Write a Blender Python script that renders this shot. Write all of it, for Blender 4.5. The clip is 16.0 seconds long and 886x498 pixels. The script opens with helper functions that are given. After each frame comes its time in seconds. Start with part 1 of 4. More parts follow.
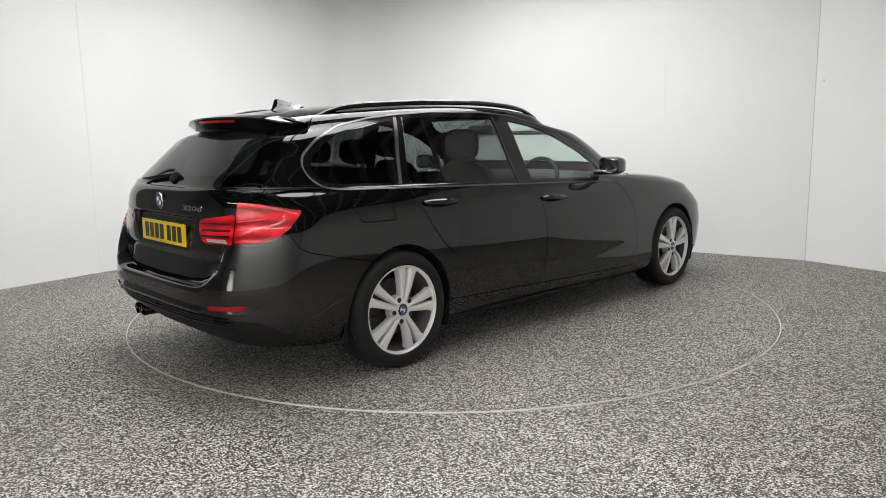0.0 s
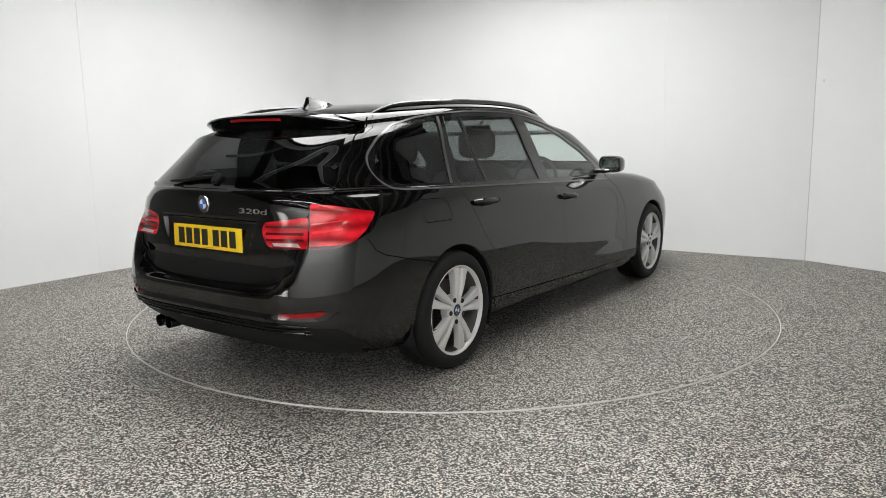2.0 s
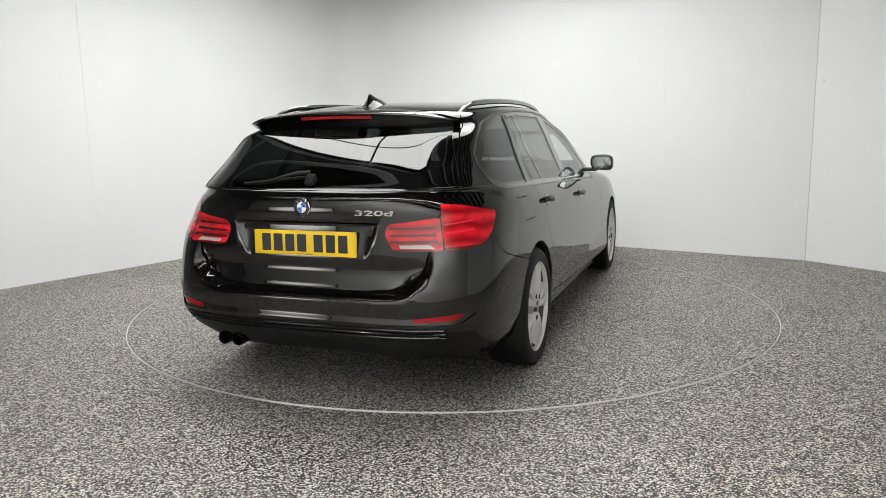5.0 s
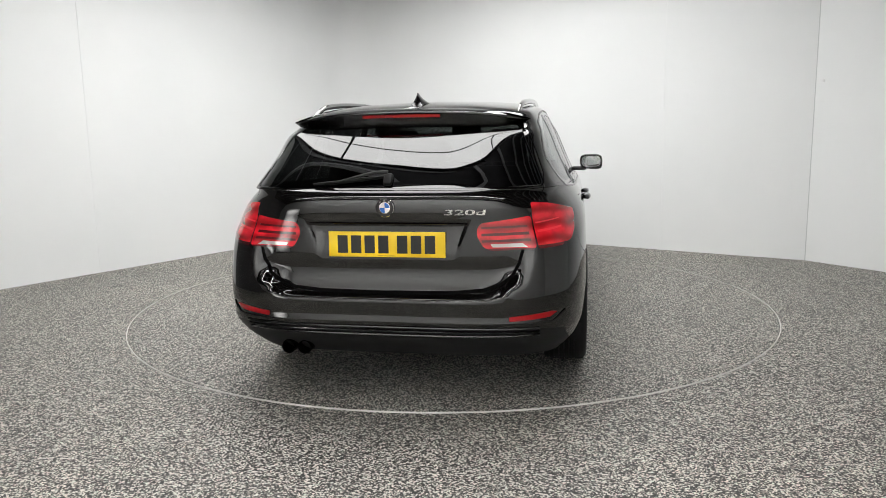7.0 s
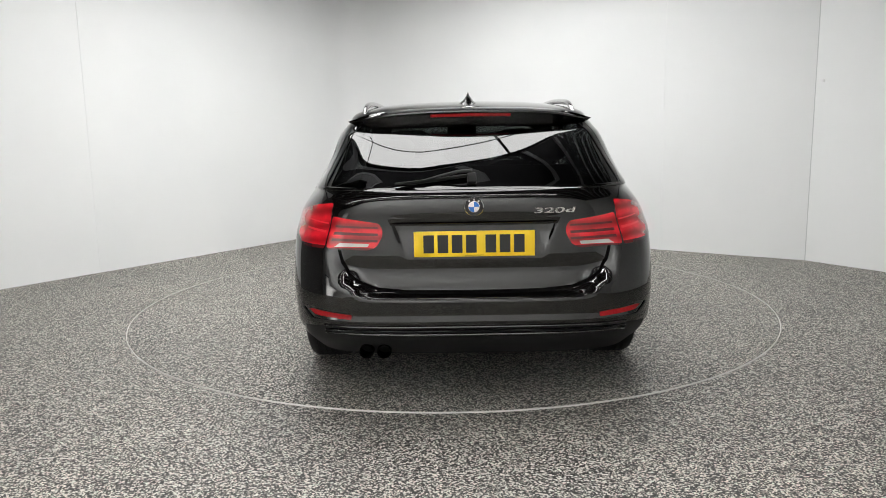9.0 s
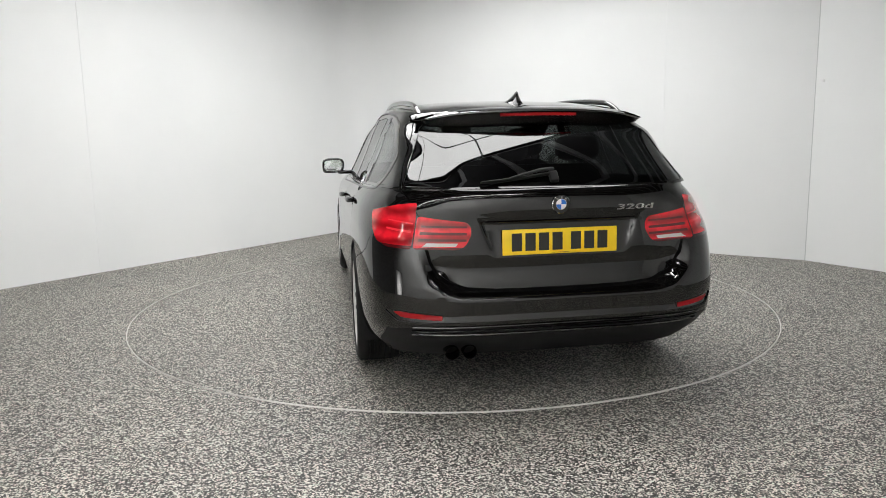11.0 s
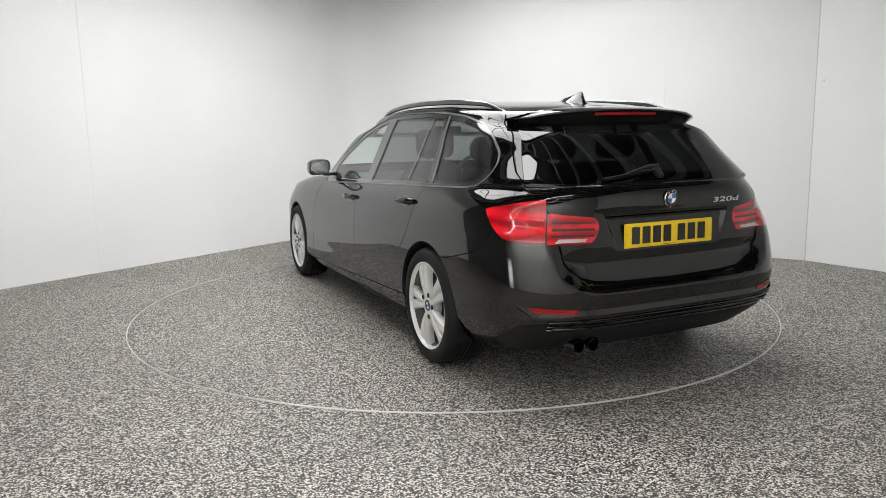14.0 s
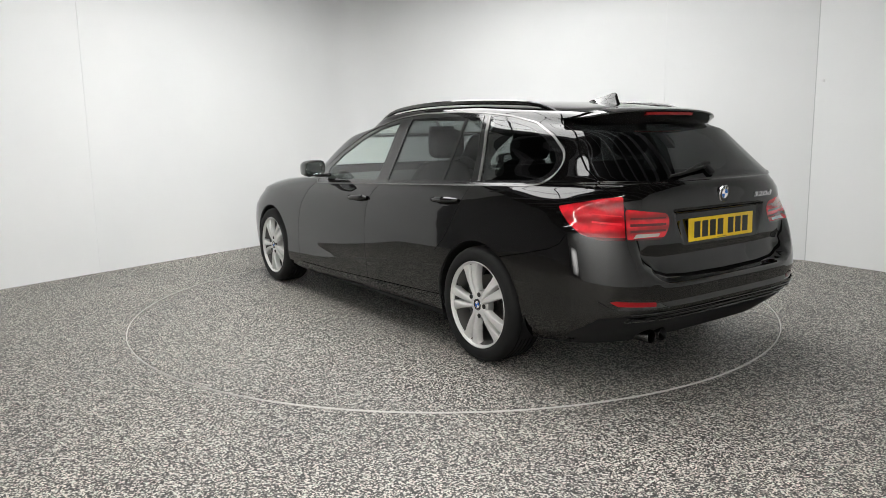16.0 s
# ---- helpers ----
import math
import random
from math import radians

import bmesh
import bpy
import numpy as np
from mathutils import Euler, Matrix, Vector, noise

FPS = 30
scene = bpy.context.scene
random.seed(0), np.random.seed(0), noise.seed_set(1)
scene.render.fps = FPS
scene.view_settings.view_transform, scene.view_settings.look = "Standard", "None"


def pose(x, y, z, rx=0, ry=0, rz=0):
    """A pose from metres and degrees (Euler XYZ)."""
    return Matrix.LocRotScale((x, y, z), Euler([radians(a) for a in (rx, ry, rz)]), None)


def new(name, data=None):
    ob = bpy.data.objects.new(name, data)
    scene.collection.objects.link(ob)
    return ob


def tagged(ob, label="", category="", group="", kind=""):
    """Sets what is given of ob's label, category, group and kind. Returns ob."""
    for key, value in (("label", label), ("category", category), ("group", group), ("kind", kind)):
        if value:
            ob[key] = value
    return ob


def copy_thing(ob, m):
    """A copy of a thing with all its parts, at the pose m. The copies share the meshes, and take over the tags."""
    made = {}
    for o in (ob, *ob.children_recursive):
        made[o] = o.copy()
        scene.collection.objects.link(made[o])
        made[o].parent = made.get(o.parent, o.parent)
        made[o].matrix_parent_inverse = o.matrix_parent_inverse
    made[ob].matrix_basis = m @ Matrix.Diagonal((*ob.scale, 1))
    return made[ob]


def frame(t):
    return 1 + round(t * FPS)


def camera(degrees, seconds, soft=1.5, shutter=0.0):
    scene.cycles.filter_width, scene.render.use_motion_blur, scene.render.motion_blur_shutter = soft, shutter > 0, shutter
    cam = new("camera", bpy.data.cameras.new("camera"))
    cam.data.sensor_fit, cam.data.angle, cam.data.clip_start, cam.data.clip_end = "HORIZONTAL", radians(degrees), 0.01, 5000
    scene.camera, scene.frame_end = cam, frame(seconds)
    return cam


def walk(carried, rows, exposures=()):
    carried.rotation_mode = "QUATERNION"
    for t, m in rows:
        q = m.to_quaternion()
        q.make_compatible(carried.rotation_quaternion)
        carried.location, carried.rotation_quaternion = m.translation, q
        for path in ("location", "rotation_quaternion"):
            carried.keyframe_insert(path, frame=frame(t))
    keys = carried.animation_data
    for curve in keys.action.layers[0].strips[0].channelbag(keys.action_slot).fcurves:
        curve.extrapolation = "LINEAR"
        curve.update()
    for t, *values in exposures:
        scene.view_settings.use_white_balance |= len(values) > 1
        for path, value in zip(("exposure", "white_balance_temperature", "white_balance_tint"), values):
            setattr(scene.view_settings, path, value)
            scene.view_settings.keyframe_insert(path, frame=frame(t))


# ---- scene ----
# camera on a fixed stand
cam = camera(63.14, 16.0, soft=0.9)
EYE = Matrix.Translation((0.0, -5.221, 1.206)) @ Euler((radians(90 - 9.01), 0, radians(0.62))).to_matrix().to_4x4() @ pose(0, 0, 0, 0, 0, -0.98)
walk(cam, [(0.0, EYE), (16.0, EYE)])

# the room's own light: a white light ceiling, no daylight
world = bpy.data.worlds.new("world")
scene.world = world
world.use_nodes = True
world.node_tree.nodes["Background"].inputs[0].default_value = (0.75, 0.82, 0.9, 1)
world.node_tree.nodes["Background"].inputs[1].default_value = 0.02
scene.view_settings.exposure = 0.0
PANEL_LIGHT = 6.2
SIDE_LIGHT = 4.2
# strength of the unseen fill added for the wall behind the camera
FILL_LIGHT = 29.0


# ---- materials ----
def material(name, base, rough=0.5, metal=0.0, coat=0.0, spec=0.5):
    m = bpy.data.materials.new(name)
    m.use_nodes = True
    b = m.node_tree.nodes["Principled BSDF"]
    b.inputs["Base Color"].default_value = (*base, 1)
    b.inputs["Roughness"].default_value = rough
    b.inputs["Metallic"].default_value = metal
    b.inputs["Coat Weight"].default_value = coat
    b.inputs["Coat Roughness"].default_value = 0.02
    b.inputs["Specular IOR Level"].default_value = spec
    return m


def add(m, kind, **values):
    n = m.node_tree.nodes.new(kind)
    for k, v in values.items():
        n.inputs[k.replace("_", " ")].default_value = v
    return n


def tie(m, a, out, b, inp):
    m.node_tree.links.new(a.outputs[out], b.inputs[inp])


def principled(m):
    return m.node_tree.nodes["Principled BSDF"]


def ramp(m, stops):
    r = m.node_tree.nodes.new("ShaderNodeValToRGB")
    e = r.color_ramp.elements
    while len(e) < len(stops):
        e.new(0.5)
    for el, (p, c) in zip(e, stops):
        el.position, el.color = p, (*c, 1)
    return r


def with_bump(m, scale, strength, distance=0.001, detail=4.0):
    co = add(m, "ShaderNodeTexCoord")
    n = add(m, "ShaderNodeTexNoise", Scale=scale, Detail=detail)
    b = add(m, "ShaderNodeBump", Strength=strength, Distance=distance)
    tie(m, co, "Object", n, "Vector")
    tie(m, n, "Fac", b, "Height")
    tie(m, b, "Normal", principled(m), "Normal")
    return m


def with_wear(m, scale, low, high):
    co = add(m, "ShaderNodeTexCoord")
    n = add(m, "ShaderNodeTexNoise", Scale=scale, Detail=6.0)
    r = add(m, "ShaderNodeMapRange")
    r.inputs["To Min"].default_value, r.inputs["To Max"].default_value = low, high
    tie(m, co, "Object", n, "Vector")
    tie(m, n, "Fac", r, "Value")
    tie(m, r, "Result", principled(m), "Roughness")
    return m


def floor_material():
    m = material("speckled_vinyl", (0.2, 0.2, 0.19), 0.55)
    co = add(m, "ShaderNodeTexCoord")
    big = add(m, "ShaderNodeTexVoronoi", Scale=172.0)
    fine = add(m, "ShaderNodeTexNoise", Scale=260.0, Detail=3.0, Roughness=0.7)
    dirt = add(m, "ShaderNodeTexNoise", Scale=0.9, Detail=5.0)
    for n in (big, fine, dirt):
        tie(m, co, "Object", n, "Vector")
    sep = add(m, "ShaderNodeSeparateColor")
    tie(m, big, "Color", sep, "Color")
    chips = ramp(m, [(0.0, (0.008, 0.008, 0.008)), (0.47, (0.016, 0.0158, 0.0155)), (0.50, (0.15, 0.143, 0.133)), (0.68, (0.27, 0.258, 0.241)), (0.71, (0.58, 0.56, 0.525)), (1.0, (0.80, 0.78, 0.735))])
    tie(m, sep, "Red", chips, "Fac")
    grain = ramp(m, [(0.3, (0.40, 0.40, 0.41)), (0.7, (1.35, 1.33, 1.31))])
    tie(m, fine, "Fac", grain, "Fac")
    mul = add(m, "ShaderNodeMix")
    mul.data_type, mul.blend_type = "RGBA", "MULTIPLY"
    mul.inputs[0].default_value = 0.72
    # some chips are faintly pink or green
    tints = ramp(m, [(0.0, (1.12, 0.93, 0.93)), (0.25, (1.0, 1.0, 0.97)), (0.75, (1.0, 1.0, 0.98)), (1.0, (0.92, 1.07, 0.99))])
    tie(m, sep, "Green", tints, "Fac")
    tinted = add(m, "ShaderNodeMix")
    tinted.data_type, tinted.blend_type = "RGBA", "MULTIPLY"
    tinted.inputs[0].default_value = 1.0
    tie(m, chips, "Color", tinted, 6)
    tie(m, tints, "Color", tinted, 7)
    tie(m, tinted, 2, mul, 6)
    tie(m, grain, "Color", mul, 7)
    tone = ramp(m, [(0.3, (0.76, 0.76, 0.76)), (0.7, (0.93, 0.922, 0.905))])
    tie(m, dirt, "Fac", tone, "Fac")
    mul2 = add(m, "ShaderNodeMix")
    mul2.data_type, mul2.blend_type = "RGBA", "MULTIPLY"
    mul2.inputs[0].default_value = 1.0
    tie(m, mul, 2, mul2, 6)
    tie(m, tone, "Color", mul2, 7)
    tie(m, mul2, 2, principled(m), "Base Color")
    b = add(m, "ShaderNodeBump", Strength=0.35, Distance=0.002)
    tie(m, fine, "Fac", b, "Height")
    tie(m, b, "Normal", principled(m), "Normal")
    return m


def wall_material():
    m = material("white_wall_paint", (0.8, 0.81, 0.81), 0.6)
    co = add(m, "ShaderNodeTexCoord")
    n = add(m, "ShaderNodeTexNoise", Scale=0.8, Detail=4.0)
    tie(m, co, "Object", n, "Vector")
    r = ramp(m, [(0.3, (0.745, 0.755, 0.757)), (0.7, (0.79, 0.798, 0.797))])
    tie(m, n, "Fac", r, "Fac")
    tie(m, r, "Color", principled(m), "Base Color")
    f = add(m, "ShaderNodeTexNoise", Scale=60.0, Detail=3.0)
    tie(m, co, "Object", f, "Vector")
    b = add(m, "ShaderNodeBump", Strength=0.06, Distance=0.002)
    tie(m, f, "Fac", b, "Height")
    tie(m, b, "Normal", principled(m), "Normal")
    return m


def glass_material(name, tint):
    m = bpy.data.materials.new(name)
    m.use_nodes = True
    nt = m.node_tree
    nt.nodes.remove(nt.nodes["Principled BSDF"])
    out = nt.nodes["Material Output"]
    clear = add(m, "ShaderNodeBsdfTransparent", Color=(*tint, 1))
    gloss = add(m, "ShaderNodeBsdfGlossy", Roughness=0.0)
    lw = add(m, "ShaderNodeLayerWeight", Blend=0.5)
    power = add(m, "ShaderNodeMath")
    power.operation = "POWER"
    power.inputs[1].default_value = 5.0
    tie(m, lw, "Facing", power, 0)
    fres = add(m, "ShaderNodeMath")
    fres.operation = "MULTIPLY_ADD"
    fres.inputs[1].default_value, fres.inputs[2].default_value = 0.88, 0.115
    tie(m, power, 0, fres, 0)
    mix = add(m, "ShaderNodeMixShader")
    tie(m, fres, 0, mix, "Fac")
    tie(m, clear, 0, mix, 1)
    tie(m, gloss, 0, mix, 2)
    tie(m, mix, 0, out, "Surface")
    return m


def glow_material(name, colour, strength):
    m = material(name, (0.8, 0.8, 0.8), 0.6)
    b = principled(m)
    b.inputs["Emission Color"].default_value = (*colour, 1)
    b.inputs["Emission Strength"].default_value = strength
    return m


def paint_material():
    m = material("black_metallic_paint", (0.006, 0.006, 0.006), 0.4, 0.0, 1.0, 0.0)
    co = add(m, "ShaderNodeTexCoord")
    n = add(m, "ShaderNodeTexNoise", Scale=900.0, Detail=1.0)
    tie(m, co, "Object", n, "Vector")
    r = ramp(m, [(0.45, (0.0022, 0.0020, 0.0019)), (0.75, (0.0075, 0.0069, 0.0065))])
    tie(m, n, "Fac", r, "Fac")
    tie(m, r, "Color", principled(m), "Base Color")
    return m


def lens_material():
    """Red lamp plastic over ribbed reflectors."""
    m = material("red_lens", (0.85, 0.012, 0.018), 0.25, 0.0, 1.0, 0.2)
    co = add(m, "ShaderNodeTexCoord")
    w = add(m, "ShaderNodeTexWave", Scale=5.0, Distortion=3.0)
    w.bands_direction = "Z"
    n = add(m, "ShaderNodeTexNoise", Scale=22.0, Detail=2.0)
    tie(m, co, "Object", w, "Vector")
    tie(m, co, "Object", n, "Vector")
    mix = add(m, "ShaderNodeMath")
    mix.operation = "MULTIPLY"
    tie(m, w, "Fac", mix, 0)
    tie(m, n, "Fac", mix, 1)
    r = ramp(m, [(0.0, (0.30, 0.002, 0.006)), (0.5, (0.76, 0.010, 0.022))])
    tie(m, mix, 0, r, "Fac")
    tie(m, r, "Color", principled(m), "Base Color")
    return m


FLOOR = floor_material()
WALL = wall_material()
SEAM = material("wall_joint", (0.55, 0.56, 0.56), 0.7)
EDGE = with_wear(material("turntable_steel", (0.56, 0.55, 0.525), 0.42, 0.4), 9.0, 0.25, 0.5)
PANEL = glow_material("light_panel", (1.0, 0.998, 0.985), PANEL_LIGHT)
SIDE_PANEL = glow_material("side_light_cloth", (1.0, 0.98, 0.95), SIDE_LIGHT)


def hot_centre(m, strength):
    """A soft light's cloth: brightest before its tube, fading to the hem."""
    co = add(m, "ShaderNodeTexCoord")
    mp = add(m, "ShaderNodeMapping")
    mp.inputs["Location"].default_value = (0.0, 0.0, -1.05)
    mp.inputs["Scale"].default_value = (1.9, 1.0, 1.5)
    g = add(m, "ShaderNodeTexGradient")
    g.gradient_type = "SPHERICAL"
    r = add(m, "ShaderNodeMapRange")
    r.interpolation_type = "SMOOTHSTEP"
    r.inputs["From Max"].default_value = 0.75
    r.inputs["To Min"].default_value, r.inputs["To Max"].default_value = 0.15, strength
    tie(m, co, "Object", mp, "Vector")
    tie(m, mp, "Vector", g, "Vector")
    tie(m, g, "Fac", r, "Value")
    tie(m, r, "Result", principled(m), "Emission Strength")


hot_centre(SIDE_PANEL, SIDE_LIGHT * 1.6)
FILL_STRIP = glow_material("fill_strip_cover", (1.0, 0.985, 0.96), FILL_LIGHT)
DARK = with_bump(material("dark_cloth", (0.02, 0.02, 0.022), 0.9), 120.0, 0.2)
BEAM = with_wear(material("grey_beam", (0.22, 0.22, 0.23), 0.5), 4.0, 0.4, 0.6)
CURTAIN = with_bump(material("grey_curtain_cloth", (0.15, 0.15, 0.153), 0.9), 40.0, 0.3)
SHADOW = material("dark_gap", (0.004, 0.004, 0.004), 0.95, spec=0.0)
STRUT = material("dark_strut", (0.03, 0.03, 0.03), 0.6)
PAINT = paint_material()
principled(PAINT).inputs["Coat Roughness"].default_value = 0.03
principled(PAINT).inputs["Coat IOR"].default_value = 1.6
GLOSS = material("gloss_black_trim", (0.006, 0.006, 0.006), 0.12, 0.0, 0.6)
SATIN = with_wear(material("satin_metal_trim", (0.22, 0.217, 0.214), 0.3, 1.0), 30.0, 0.26, 0.40)
PLASTIC = with_bump(material("black_plastic", (0.008, 0.008, 0.0085), 0.6, spec=0.3), 500.0, 0.15)
RUBBER = with_bump(material("tyre_rubber", (0.008, 0.008, 0.008), 0.7, spec=0.3), 250.0, 0.2)
ALLOY = with_wear(material("silver_alloy", (0.68, 0.675, 0.66), 0.35, 0.25, 0.4), 14.0, 0.26, 0.4)
CHROME = material("chrome", (0.75, 0.75, 0.76), 0.08, 1.0)
CHROME_DARK = material("dark_chrome", (0.12, 0.12, 0.123), 0.22, 1.0)
# alloy of the wheel barrels, shade behind the spokes put into its grey
BARREL = with_wear(material("shaded_alloy", (0.10, 0.097, 0.092), 0.5, 0.4), 20.0, 0.4, 0.7)
IRON = with_bump(material("brake_iron", (0.09, 0.085, 0.08), 0.45, 0.8), 90.0, 0.2)
CLEAR = glass_material("clear_glass", (0.83, 0.90, 0.87))
PRIVACY = glass_material("privacy_glass", (0.24, 0.26, 0.26))
TINTED = glass_material("dark_tailgate_glass", (0.06, 0.064, 0.064))
REDGLASS = lens_material()
REDDARK = material("dark_red_lens", (0.085, 0.002, 0.004), 0.2, 0.0, 1.0, 0.2)
REDLIGHT = material("light_red_lens", (0.85, 0.03, 0.045), 0.2, 0.0, 1.0, 0.2)
REDLENS = material("red_reflector", (0.28, 0.005, 0.008), 0.2, 0.0, 0.2, 0.3)
LENS = material("clear_lens", (0.55, 0.52, 0.5), 0.12, 0.2, 1.0)
YELLOW = material("yellow_plate", (0.86, 0.58, 0.012), 0.35)
INK = material("black_print", (0.012, 0.012, 0.012), 0.4)
WHITE = material("white_enamel", (0.8, 0.8, 0.8), 0.25, 0.0, 0.5)
BLUE = material("blue_enamel", (0.035, 0.16, 0.55), 0.25, 0.0, 0.5)
CLOTH = with_bump(material("seat_cloth", (0.022, 0.022, 0.023), 0.85), 300.0, 0.4)
CABIN = with_bump(material("cabin_plastic", (0.03, 0.03, 0.031), 0.6), 300.0, 0.2)
MIRROR = material("mirror_glass", (0.85, 0.87, 0.88), 0.01, 1.0)


# ---- mesh helpers ----
def mesh_of(name, bm, mat, smooth=True, angle=35):
    me = bpy.data.meshes.new(name)
    bm.normal_update()
    for f in bm.faces:
        f.smooth = smooth
    if smooth:
        for e in bm.edges:
            if len(e.link_faces) == 2 and e.calc_face_angle(0) > radians(angle):
                e.smooth = False
    bm.to_mesh(me)
    bm.free()
    for m in (mat if isinstance(mat, (list, tuple)) else (mat,)):
        me.materials.append(m)
    return me


def part(name, bm, mat, parent=None, label="", smooth=True, angle=35, at=None):
    ob = new(name, mesh_of(name, bm, mat, smooth, angle))
    ob.parent = parent
    if at is not None:
        ob.matrix_basis = at
    return tagged(ob, label)


def box(bm, x0, y0, z0, x1, y1, z1, bevel=0.0, m=None):
    b = bmesh.new()
    bmesh.ops.create_cube(b, size=1.0)
    for v in b.verts:
        v.co = Vector(((x0 + x1) / 2 + v.co.x * (x1 - x0), (y0 + y1) / 2 + v.co.y * (y1 - y0), (z0 + z1) / 2 + v.co.z * (z1 - z0)))
    if bevel:
        bmesh.ops.bevel(b, geom=list(b.edges), offset=bevel, segments=3, profile=0.5, affect="EDGES")
    if m is not None:
        b.transform(m)
    merge(bm, b)
    return bm


def merge(bm, b):
    me = bpy.data.meshes.new("tmp")
    b.to_mesh(me)
    b.free()
    bm.from_mesh(me)
    bpy.data.meshes.remove(me)


def lathe(bm, profile, steps=48, closed=False):
    """Turn (radius, y) pairs about the y axis."""
    rings = []
    for r, y in profile:
        rings.append([bm.verts.new((r * math.cos(a), y, r * math.sin(a))) for a in (2 * math.pi * k / steps for k in range(steps))])
    pairs = list(zip(rings, rings[1:]))
    if closed:
        pairs.append((rings[-1], rings[0]))
    for a, b in pairs:
        for k in range(steps):
            n = (k + 1) % steps
            bm.faces.new((a[k], a[n], b[n], b[k]))
    return bm


def tube(bm, points, radius, sides=10, caps=True, flat=1.0):
    pts = [Vector(p) for p in points]
    rings = []
    for i, p in enumerate(pts):
        d = (pts[min(i + 1, len(pts) - 1)] - pts[max(i - 1, 0)]).normalized()
        side = d.cross(Vector((0, 0, 1)))
        if side.length < 1e-4:
            side = Vector((1, 0, 0))
        side.normalize()
        up = side.cross(d)
        r = radius[i] if isinstance(radius, (list, tuple)) else radius
        rings.append([bm.verts.new(p + (side * math.cos(a) + up * math.sin(a) * flat) * r) for a in (2 * math.pi * k / sides for k in range(sides))])
    for a, b in zip(rings, rings[1:]):
        for k in range(sides):
            bm.faces.new((a[k], a[(k + 1) % sides], b[(k + 1) % sides], b[k]))
    if caps:
        bm.faces.new(rings[0][::-1])
        bm.faces.new(rings[-1])
    return bm


def slab(bm, outline, y0, y1):
    """A prism over an (x, z) outline between two y."""
    a = [bm.verts.new((x, y0, z)) for x, z in outline]
    b = [bm.verts.new((x, y1, z)) for x, z in outline]
    bm.faces.new(a)
    bm.faces.new(b[::-1])
    for i in range(len(a)):
        j = (i + 1) % len(a)
        bm.faces.new((a[i], b[i], b[j], a[j]))
    bmesh.ops.recalc_face_normals(bm, faces=bm.faces)
    return bm


def solid(ob, thick, offset=-1.0):
    s = ob.modifiers.new("thickness", "SOLIDIFY")
    s.thickness, s.offset = thick, offset
    return ob


# ---- the studio ----
TABLE_R = 2.217
CORNER = Vector((-1.148, 4.30, 0))
ALONG_L = Vector((-0.573, -0.820, 0))
ALONG_R = Vector((0.835, -0.550, 0))
H = 3.9


def room_outline():
    """Plan of the walls from behind the stand on one side, round the far corner, to the other side."""
    r = 0.55
    pts = [CORNER + ALONG_L * 12.6, CORNER + ALONG_L * r]
    for k in range(1, 8):
        t = k / 8
        pts.append((1 - t) ** 2 * (CORNER + ALONG_L * r) + 2 * t * (1 - t) * CORNER + t * t * (CORNER + ALONG_R * r))
    pts.append(CORNER + ALONG_R * r)
    kink = CORNER + ALONG_R * 5.30
    pts.append(kink)
    bend = Vector((0.53, -0.848, 0))
    pts.append(kink + bend * 3.2)
    pts.append(kink + bend * 3.2 + Vector((0.0, -1, 0)) * 4.9)
    return pts


def wall_strip(name, pts, mat, h, thick=0.12, label=""):
    bm = bmesh.new()
    inner_lo = [bm.verts.new((p.x, p.y, -0.02)) for p in pts]
    inner_hi = [bm.verts.new((p.x, p.y, h)) for p in pts]
    outs = []
    for i, p in enumerate(pts):
        a = pts[max(i - 1, 0)]
        b = pts[min(i + 1, len(pts) - 1)]
        d = (b - a).normalized()
        outs.append(p + Vector((-d.y, d.x, 0)) * thick)
    outer_lo = [bm.verts.new((p.x, p.y, -0.02)) for p in outs]
    outer_hi = [bm.verts.new((p.x, p.y, h)) for p in outs]
    for i in range(len(pts) - 1):
        bm.faces.new((inner_lo[i], inner_hi[i], inner_hi[i + 1], inner_lo[i + 1]))
        bm.faces.new((outer_lo[i], outer_lo[i + 1], outer_hi[i + 1], outer_hi[i]))
        bm.faces.new((inner_hi[i], outer_hi[i], outer_hi[i + 1], inner_hi[i + 1]))
    bm.faces.new((inner_lo[0], outer_lo[0], outer_hi[0], inner_hi[0]))
    bm.faces.new((inner_lo[-1], inner_hi[-1], outer_hi[-1], outer_lo[-1]))
    bmesh.ops.recalc_face_normals(bm, faces=bm.faces)
    return tagged(part(name, bm, mat, angle=25), label, "wall", kind="structure")


